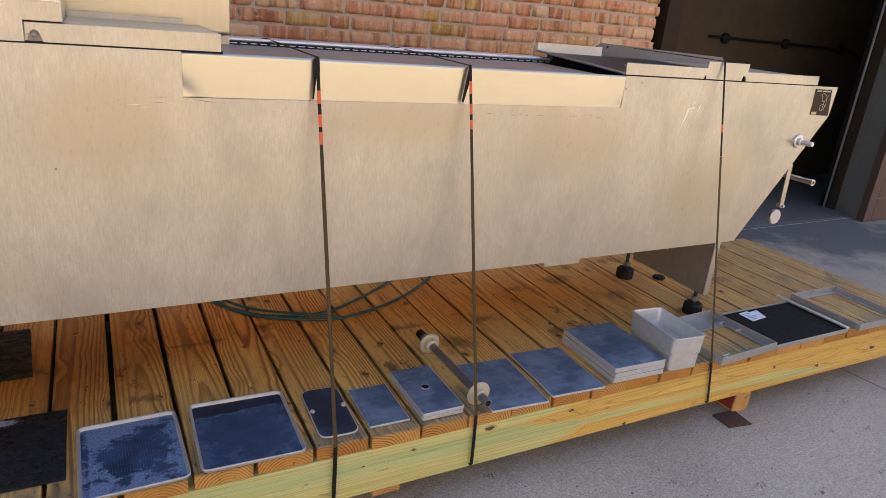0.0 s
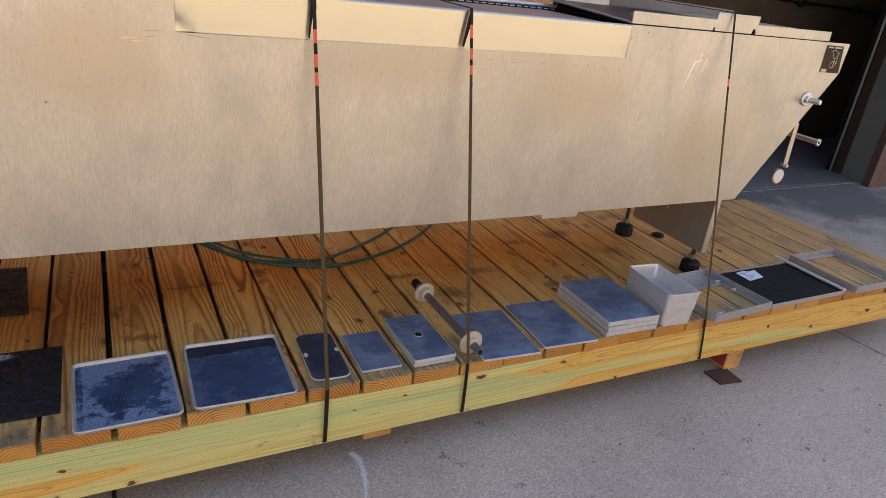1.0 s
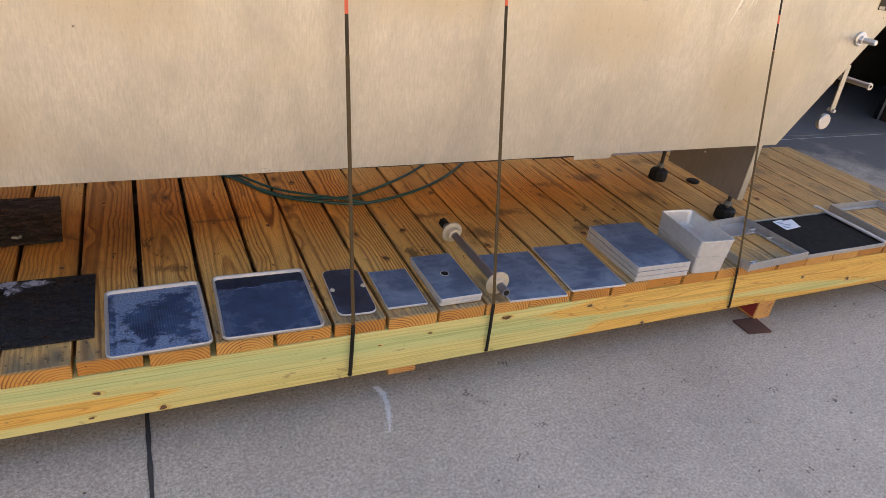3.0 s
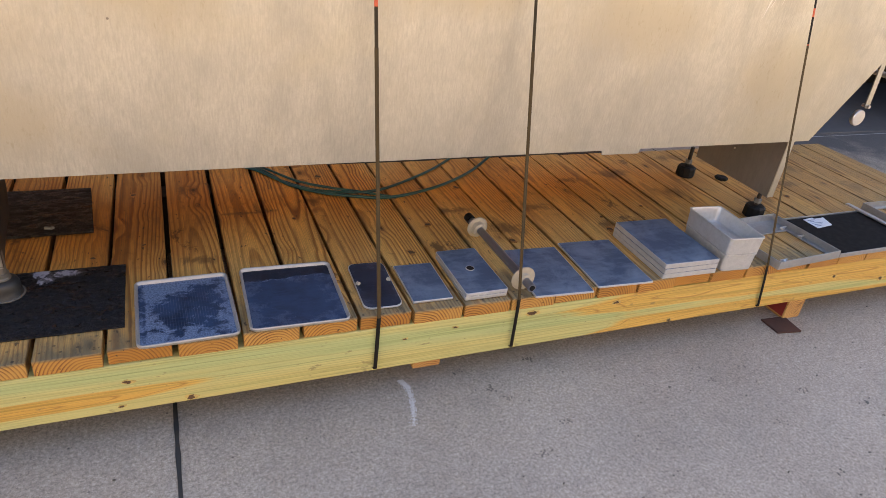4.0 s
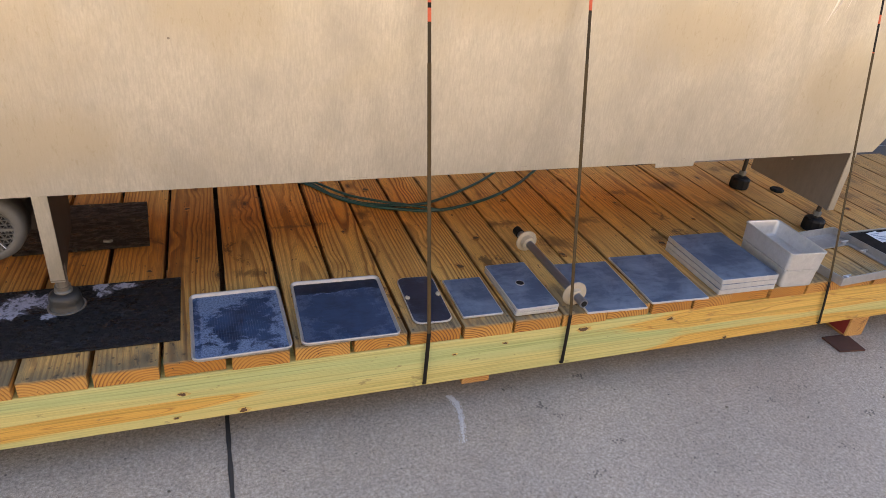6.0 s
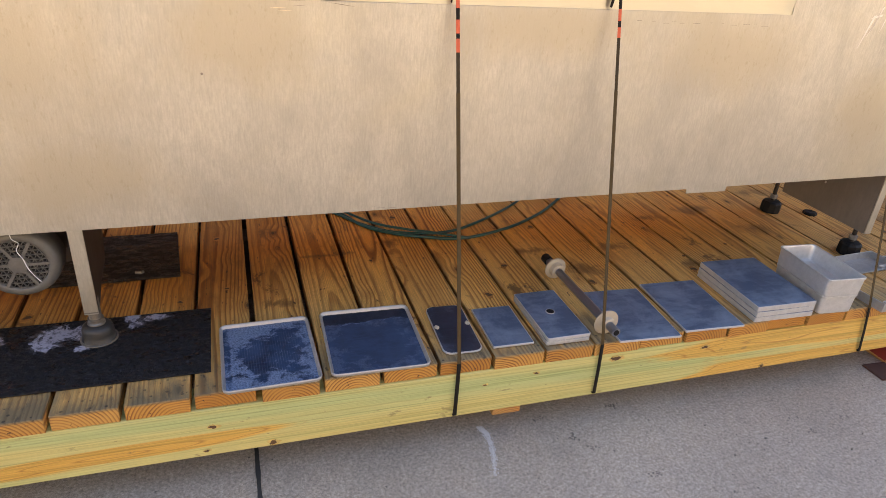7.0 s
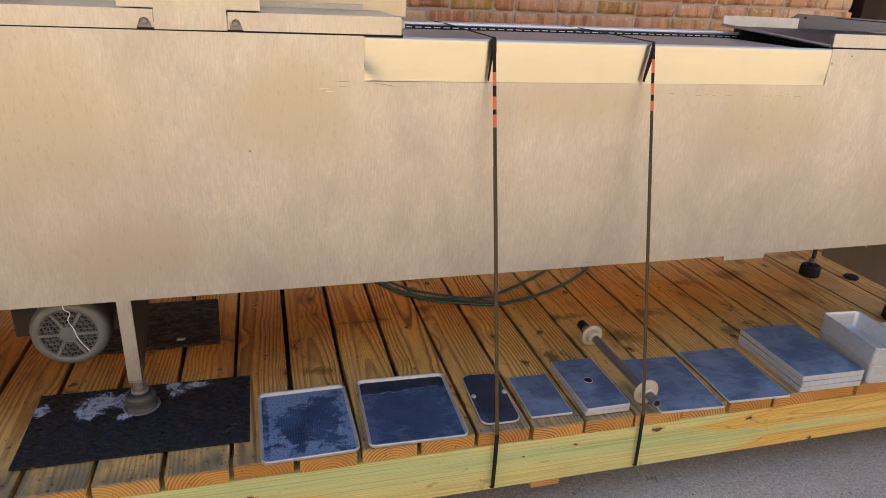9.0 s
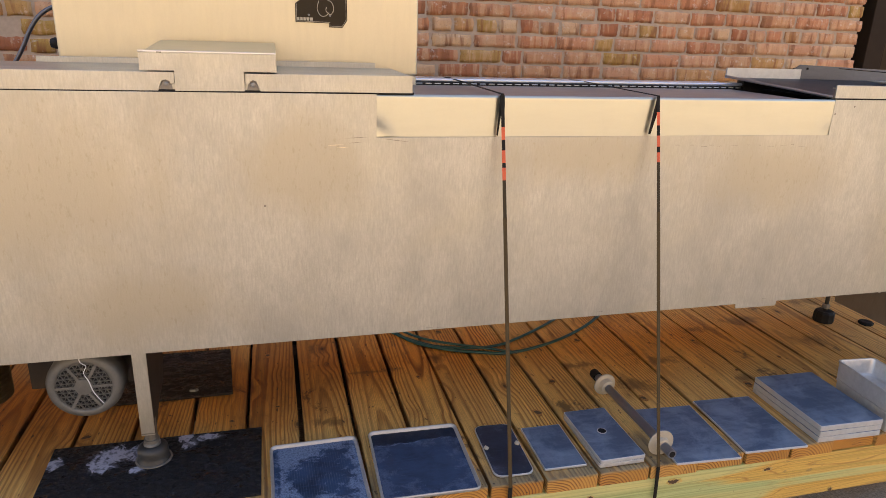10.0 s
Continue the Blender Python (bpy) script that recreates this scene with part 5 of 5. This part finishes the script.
def frame_piece(name, label, quad, h, bar, material, wide_back=0.0):
    """An open rectangular frame of angle bars."""
    q = [Vector((x, y)) for x, y in quad]
    c = sum(q, Vector((0, 0))) / 4
    w = ((q[1] - q[0]).length + (q[2] - q[3]).length) / 2
    d = ((q[3] - q[0]).length + (q[2] - q[1]).length) / 2
    turn = math.atan2((q[1] - q[0]).y, (q[1] - q[0]).x)
    ob = thing(name, label, "frame", (c.x, c.y, D + 0.002), ROW)
    ob.rotation_euler = (0, 0, turn)
    for x0, x1, y0, y1 in ((-w / 2, w / 2, -d / 2, -d / 2 + bar), (-w / 2, w / 2, d / 2 - bar - wide_back, d / 2),):
        part("bar", join(box(x0, x1, y0, y1, 0, 0.005, 0.001), box(x0, x1, y0 if y0 < 0 else y1 - 0.004, y0 + 0.004 if y0 < 0 else y1, 0.003, h, 0.001)), material, ob)
    for x0, x1 in ((-w / 2, -w / 2 + bar), (w / 2 - bar, w / 2)):
        e = x0 if x0 < 0 else x1 - 0.004
        part("bar", join(box(x0, x1, -d / 2 + bar, d / 2 - bar - wide_back, 0, 0.005, 0.001), box(e, e + 0.004, -d / 2 + 0.003, d / 2 - 0.003, 0.004, h, 0.001)), material, ob)
    return ob, w, d


f, w, d = frame_piece("open_frame", "open rectangular aluminium frame with a wide back shelf", ((1.9862, -0.0401), (2.2963, -0.0197), (2.2973, 0.2566), (1.9881, 0.2672)), 0.030, 0.022, FRAMEALU, 0.065)
for x, y in ((-w / 2 + 0.06, -d / 2 + 0.03), (w / 2 - 0.03, d / 2 - 0.075), (w / 2 - 0.02, 0.0)):
    part("wing_nut", join(lathe([(0.007, 0.004), (0.007, 0.012), (0.004, 0.014)], (x, y, 0), "z", 12), box(x - 0.018, x + 0.018, y - 0.003, y + 0.003, 0.008, 0.016, 0.002)), RAILS, f)
f, w, d = frame_piece("filter_screen", "black mesh filter screen in an aluminium frame with a paper tag", ((2.3212, -0.0181), (2.7656, -0.0116), (2.7375, 0.2512), (2.2973, 0.2566)), 0.016, 0.014, FRAMEALU)
part("mesh", box(-w / 2 + 0.006, w / 2 - 0.006, -d / 2 + 0.006, d / 2 - 0.006, 0.006, 0.0115, 0.001), SCREEN, f, "black fine mesh")
tag = part("paper_tag", prism([(-0.12, 0.045), (-0.03, 0.055), (-0.01, 0.115), (-0.06, 0.112), (-0.065, 0.122), (-0.12, 0.115)], "z", 0.012, 0.0128), PAPER, f, "creased white paper label")
for k in range(5):
    y = 0.058 + k * 0.011
    part("print", box(-0.108, -0.085 + 0.05 * ((k * 7) % 3) / 3, y, y + 0.004, 0.0128, 0.0133), INK, tag)
part("side_strip", box(w / 2 - 0.02, w / 2 - 0.001, -d / 2 - 0.002, d / 2 + 0.05, 0.017, 0.024, 0.001), ALUEDGE, f)
frame_piece("open_frame", "plain open rectangular aluminium frame on the deck edge", ((2.8057, -0.0211), (3.1168, -0.0217), (3.1284, 0.2867), (2.8194, 0.2964)), 0.028, 0.020, FRAMEALU)

# roller axle with two flanges
axle = thing("roller_axle", "steel roller axle with two cream plastic flanges", "axle", (1.0747, 0.1791, D + 0.002), ROW)
RZ = 0.034
A, B = Vector((-0.0022, 0.2158, RZ)), Vector((0.0033, -0.1912, RZ))


def disc(name, t, prof, mat, lab=""):
    p = part(name, lathe(prof, (0, 0, 0), "y", 28), mat, axle, lab, False)
    p.location = A.lerp(B, t)
    p.rotation_euler = (0, 0, math.atan2(A.x - B.x, -(A.y - B.y)))
    return p


part("rod", tube([A, B], 0.0125, 18), RODSTEEL, axle)
# Black disc for the shaded inside of the open rod.
part("rod_end", lathe([(0.0085, -0.0005), (0.0085, 0.0008)], (B.x, B.y - 0.0008, B.z), "y", 16), BLACK, axle, "black disc standing for the dark inside of the tube")
part("rod_end", lathe([(0.015, 0.0), (0.015, 0.03), (0.011, 0.034)], (A.x, A.y, A.z), "y", 16), BLACK, axle, "black end plug")
disc("flange", 0.10, [(0.013, -0.002), (0.034, 0.0), (0.0355, 0.002), (0.034, 0.006), (0.024, 0.008), (0.021, 0.024), (0.013, 0.026)], CREAMPLASTIC, "stained cream flange")
disc("flange", 0.868, [(0.013, -0.010), (0.018, -0.009), (0.020, -0.002), (0.036, -0.001), (0.0375, 0.001), (0.036, 0.0035), (0.020, 0.005), (0.018, 0.016), (0.013, 0.018)], CREAMPLASTIC, "stained cream flange")

# mats
mat = thing("rubber_mat", "worn black rubber mat with dried white paint under the foot", "mat", (-0.2122, 0.2263, D + 0.001))
outline = [(-0.2503, -0.142), (0.2575, -0.1429), (0.2561, 0.1415), (-0.258, 0.1412)]
part("sheet", prism(outline, "z", 0.001, 0.005, 0.0008), MAT, mat)


pad = thing("rubber_pad", "dark brown rubber pad lying on the deck under the machine", "mat", (-0.1946, 0.7121, D + 0.001))
part("sheet", prism([(-0.1968, -0.153), (0.1532, -0.1486), (0.132, 0.1455), (-0.1895, 0.1471)], "z", 0.001, 0.009, 0.0015), PAD, pad)
part("cord_end", tube([(0.03, -0.12, 0.013), (0.045, -0.125, 0.013), (0.05, -0.118, 0.012)], 0.005, 8), GALV, pad)

# hoses on the deck
hose = thing("green_hose", "dark green hose lying in long loops on the deck", "hose", (0.9, 0.8, D))


def lay(pts, r):
    p = part("hose_run", tube(spline(pts, 8), r, 10), HOSE, hose, "", True)
    p.location = (-0.9, -0.8, -D)


HZ = D + 0.008
lay([(0.3536, 1.0681, HZ), (0.4778, 0.9459, HZ), (0.5526, 0.8098, HZ), (0.6502, 0.7298, HZ), (0.7621, 0.6831, HZ), (0.8497, 0.6604, HZ), (0.9555, 0.6751, HZ), (1.1075, 0.7364, HZ), (1.2661, 0.8414, HZ), (1.4398, 1.0018, HZ)], 0.0055)
lay([(0.2966, 1.0512, HZ), (0.4499, 0.9549, HZ), (0.5279, 0.8497, HZ), (0.6256, 0.7566, HZ), (0.7421, 0.7142, HZ + 0.002), (0.8288, 0.7172, HZ), (0.905, 0.7435, HZ), (1.0559, 0.8338, HZ), (1.1766, 0.9251, HZ), (1.3043, 1.0458, HZ)], 0.0050)
lay([(0.3916, 1.0679, HZ), (0.4882, 0.9548, HZ + 0.003), (0.586, 0.8141, HZ + 0.008), (0.6838, 0.7385, HZ + 0.012), (0.7618, 0.7027, HZ + 0.011), (0.8399, 0.6665, HZ + 0.009), (0.8982, 0.6548, HZ)], 0.0045)

# loose cap on the deck
cap = tagged(part("black_puck", lathe([(0.001, 0), (0.027, 0), (0.028, 0.003), (0.027, 0.010), (0.020, 0.012), (0.001, 0.010)], (2.3793, 0.6474, D + 0.0015), "z", 8), BLACK), "loose flat black rubber puck on the deck boards", "puck")

# ---- motor under the machine ----
motor = thing("electric_motor", "grey electric motor with a cast grille of triangular holes", "motor", (-0.3483, 0.27, 0.5034))
R = 0.085
part("body", lathe([(0.070, 0.035), (0.076, 0.04), (0.076, 0.24), (0.06, 0.25)], (0, 0, 0), "y", 32), MOTORGREY, motor, "", True)
cover = part("fan_cover", lathe([(0.0615, -0.0095), (0.066, -0.0115), (0.073, -0.0105), (0.080, -0.006), (R, 0.006), (R + 0.001, 0.05), (R - 0.003, 0.052), (R - 0.004, 0.008), (0.0615, -0.004)], (0, 0, 0), "y", 48, True), MOTORGREY, motor, "stained cast fan cover", True)
# Black disc makes the hollow behind the grille look shaded.
part("fan_dark", lathe([(0.001, 0.016), (0.076, 0.016), (0.076, 0.020), (0.001, 0.020)], (0, 0, 0), "y", 32), BLACK, cover)
bars = []
rr = 0.0635
for k in range(3):
    rot = Matrix.Rotation(radians(60 * k), 4, "Y")
    for i in (-5, -4, -3, -2, -1, 1, 2, 3, 4, 5):
        off = i * 0.0117
        half = math.sqrt(rr * rr - off * off)
        b = box(-half, half, -0.0095, -0.0050, off - 0.0008, off + 0.0008)
        bmesh.ops.transform(b, matrix=rot, verts=b.verts)
        bars.append(b)
    b = box(-rr, rr, -0.0103, -0.0045, -0.0034, 0.0034)
    bmesh.ops.transform(b, matrix=rot, verts=b.verts)
    bars.append(b)
part("grille", join(*bars), MOTORGREY, cover, "grille bars with triangular holes")
part("hub", lathe([(0.001, -0.0112), (0.0225, -0.0108), (0.0235, -0.0095), (0.0235, -0.004)], (0, 0, 0), "y", 6), MOTORGREY, cover, "solid six-sided grille hub")
part("mount_plate", box(-0.19, 0.125, 0.21, 0.218, -0.112, 0.098, 0.001), DARKSTEEL, motor, "dark mounting plate")
part("cord", tube(spline([(0.0, -0.016, 0.092), (0.002, -0.018, 0.07), (0.013, -0.017, 0.058), (0.006, -0.017, 0.040), (0.014, -0.016, 0.018), (0.020, -0.016, -0.008), (0.031, -0.016, -0.030), (0.040, -0.016, -0.044)], 4), 0.0010, 6), PAPER, motor, "thin white string")

drum = thing("ribbed_housing", "ribbed brass-coloured round housing under the machine", "housing", (-0.6067, 0.33, 0.5333))
prof = [(0.05, -0.075)]
for i in range(20):
    z = -0.072 + i * 0.0065
    prof += [(0.0775, z), (0.0815, z + 0.0018), (0.0815, z + 0.0034), (0.0775, z + 0.0050)]
part("ribs", lathe(prof + [(0.05, 0.062)], (0, 0, 0), "z", 36), metal("ribbed_brass", (0.34, 0.26, 0.14), 0.5, (40.0, 40.0, 40.0), 0.4), drum)
part("hanger", box(-0.03, 0.03, -0.02, 0.02, 0.058, 0.0735), DULL, drum)

# grey cable behind the cabinet
cable = tagged(part("cable", tube(spline([(-0.699, 1.0, 1.115), (-0.625, 1.0, 1.1912), (-0.591, 1.0, 1.2432), (-0.5687, 1.0, 1.287), (-0.539, 1.0, 1.329), (-0.504, 1.0, 1.3545), (-0.44, 0.95, 1.3725), (-0.381, 0.70, 1.382)], 6), 0.0062, 10), BLUED, None, "", True), "grey cable bending up behind the cabinet", "cable")

# ---- ground marks and grit ----
chalk = bmesh.new()
line = spline([(0.7315, 0.0362, 0), (0.7405, 0.0217, 0), (0.7451, -0.0021, 0), (0.7406, -0.0449, 0), (0.7315, -0.0835, 0), (0.7134, -0.141, 0)], 20)
rng = random.Random(9)
for i in range(900):
    t = min(len(line) - 1, int(len(line) * (1 - rng.random() ** 0.8)))
    p = line[t]
    x, y = p.x + rng.gauss(0, 0.0036) + (rng.choice((0, 0, 0, -0.006))), p.y + rng.uniform(-0.004, 0.004)
    a, b = rng.uniform(0.0004, 0.0011), rng.uniform(0.0008, 0.0030)
    h = 0.0012 + i * 0.0000009
    chalk.faces.new([chalk.verts.new(v) for v in ((x - a, y - b, h), (x + a, y - b, h), (x + a, y + b, h), (x - a, y + b, h))])
chalk_me = bpy.data.meshes.new("chalk_mark")
chalk.to_mesh(chalk_me)
chalk.free()
chalk_me.materials.append(CHALK)
tagged(new("chalk_mark", chalk_me), "curved white scrape mark on the concrete", "mark")
grit = bmesh.new()
rng = random.Random(21)
for i in range(420):
    x, y = rng.uniform(-0.6, 4.5), rng.uniform(-1.1, 0.0)
    s = rng.choice((0.0012, 0.0016, 0.002, 0.002, 0.003, 0.0038))
    m = Matrix.Translation((x, y, s * 0.3)) @ Euler((rng.uniform(0, 3), rng.uniform(0, 3), rng.uniform(0, 3))).to_matrix().to_4x4() @ Matrix.Diagonal((s * rng.uniform(0.8, 2), s, s * 0.6, 1))
    bmesh.ops.create_icosphere(grit, subdivisions=1, radius=1, matrix=m)
CHIPS = ((1.1606, 0.0364), (1.0103, -0.1055), (1.1255, -0.2333), (1.2826, -0.3474), (1.6882, -0.1947), (1.951, -0.3125), (1.7833, -0.6067), (1.0065, -0.3184), (1.759, -0.4046), (1.6687, -0.1398), (0.9783, -0.0603), (0.9104, 0.0343),
         (1.8309, -0.1701), (2.1198, -0.4119), (2.7283, -0.0954), (2.7602, -0.0102), (2.6474, -0.2436), (2.4912, -0.2051), (2.3738, -0.312), (2.4284, -0.4217))
for cx, cy in CHIPS:
    for i in range(rng.choice((5, 8, 12))):
        x, y, s = cx + rng.gauss(0, 0.011), cy + rng.gauss(0, 0.006), rng.uniform(0.0012, 0.0032)
        m = Matrix.Translation((x, y, 0.0004)) @ Euler((0, 0, rng.uniform(0, 3))).to_matrix().to_4x4() @ Matrix.Diagonal((s * rng.uniform(1, 2.4), s, s * 0.45, 1))
        bmesh.ops.create_icosphere(grit, subdivisions=1, radius=1, matrix=m)
tagged(part("grit", grit, STONE), "scattered grit and crumbs on the concrete", "grit", kind="stuff")

# ---- bricks, last ----
COURSE, LONG, HEAD = 0.0658, 0.187, 0.0885


def brick_mesh(length, seed):
    """A worn brick: an uneven, slightly domed face with chipped edges."""
    rnd = random.Random(seed)
    nx, nz = (7, 3) if length > 0.14 else (4, 3)
    bm = bmesh.new()
    face = []
    for i in range(nx + 1):
        row = []
        for k in range(nz + 1):
            rim = (i in (0, nx)) + (k in (0, nz))
            x = length * i / nx + rnd.uniform(-1, 1) * (0.003 if rim else 0.004)
            z = 0.0535 * k / nz + rnd.uniform(-1, 1) * 0.0026
            y = rnd.uniform(-0.0014, 0.0014) + (0.0010 if rim else 0.0) + (0.002 if rim == 2 else 0)
            row.append(bm.verts.new((x, y, z)))
        face.append(row)
    for i in range(nx):
        for k in range(nz):
            bm.faces.new((face[i][k], face[i + 1][k], face[i + 1][k + 1], face[i][k + 1]))
    border = [e for e in bm.edges if e.is_boundary]
    out = bmesh.ops.extrude_edge_only(bm, edges=border)["geom"]
    for v in out:
        if isinstance(v, bmesh.types.BMVert):
            v.co.y = 0.045
    return finish("brick", bm, CLAY, True)


stretchers = [brick_mesh(LONG, s) for s in range(6)]
headers = [brick_mesh(HEAD, s + 20) for s in range(4)]
rng = random.Random(4)
z = 0.015 + 16 * COURSE
row = 16
while z < 1.84:
    x = -0.95 + (row % 2) * 0.098 + rng.uniform(-0.05, 0.05)
    end = 3.092 + rng.uniform(-0.010, 0.010)
    while x < end - 0.05:
        head = row % 6 == 2 or rng.random() < 0.13
        ob = new("brick", rng.choice(headers if head else stretchers))
        ob.parent = wall
        ob.location = (x, WALL_Y + rng.uniform(-0.0030, 0.0004), z + rng.uniform(-0.002, 0.002))
        ob.rotation_euler = (0, rng.uniform(-0.006, 0.006), rng.uniform(-0.008, 0.008))
        fit_x = rng.uniform(0.97, 1.04)
        full = HEAD if head else LONG
        if x + full * fit_x > end - 0.05:
            fit_x = (end - x) / full
        ob.scale = (fit_x, 1, rng.uniform(0.96, 1.03))
        x += (HEAD if head else LONG) * ob.scale.x + rng.uniform(0.009, 0.017)
    z += COURSE
    row += 1

# the rest of the brickwork, joined
rng = random.Random(8)
verts, faces = [], []
row, z = 0, 0.015
while z < 3.33:
    near = row >= 16 and z < 1.84
    for x0, x1 in (((-6.98, -0.98),) if near else ((-6.98, 3.08),)) + (((3.10, 5.68),) if z > 2.77 else ()):
        x = x0 + (row % 2) * 0.098
        while x < x1 - 0.07:
            head = row % 6 == 2 or rng.random() < 0.1
            n = min((HEAD if head else LONG) * rng.uniform(0.97, 1.03), x1 - x)
            y, b = WALL_Y + rng.uniform(-0.003, 0.004), len(verts)
            for dx, dy, dz in ((0, 0.004, 0), (n, 0.004, 0), (n, 0.004, 0.0545), (0, 0.004, 0.0545), (0.004, 0, 0.004), (n - 0.004, 0, 0.004), (n - 0.004, 0, 0.0505), (0.004, 0, 0.0505), (0, 0.03, 0), (n, 0.03, 0), (n, 0.03, 0.0545), (0, 0.03, 0.0545)):
                verts.append((x + dx, y + dy, z + dz))
            faces.append((b + 4, b + 5, b + 6, b + 7))
            for i in range(4):
                j = (i + 1) % 4
                faces.append((b + i, b + j, b + 4 + j, b + 4 + i))
                faces.append((b + 8 + i, b + 8 + j, b + j, b + i))
            x += n + rng.uniform(0.008, 0.013)
    z += COURSE
    row += 1
me = bpy.data.meshes.new("brickwork")
me.from_pydata(verts, [], faces)
me.materials.append(CLAY_FAR)
rest = new("brickwork", me)
rest.parent = wall
tagged(rest, kind="stuff")

# red-brown painted blocks beside the doorway
block = finish("block", box(0, 0.388, 0, 0.012, 0, 0.188, 0.004, 1), BROWN)
half = finish("block", box(0, 0.190, 0, 0.012, 0, 0.188, 0.004, 1), BROWN)
for row in range(13):
    x = 5.805
    if row % 2:
        ob = new("block", half)
        ob.parent = right_wall
        ob.location = (x, 1.6365, 0.004 + row * 0.198)
        x += 0.198
    while x < 8.3:
        ob = new("block", block)
        ob.parent = right_wall
        ob.location = (x, 1.6365, 0.004 + row * 0.198)
        x += 0.398
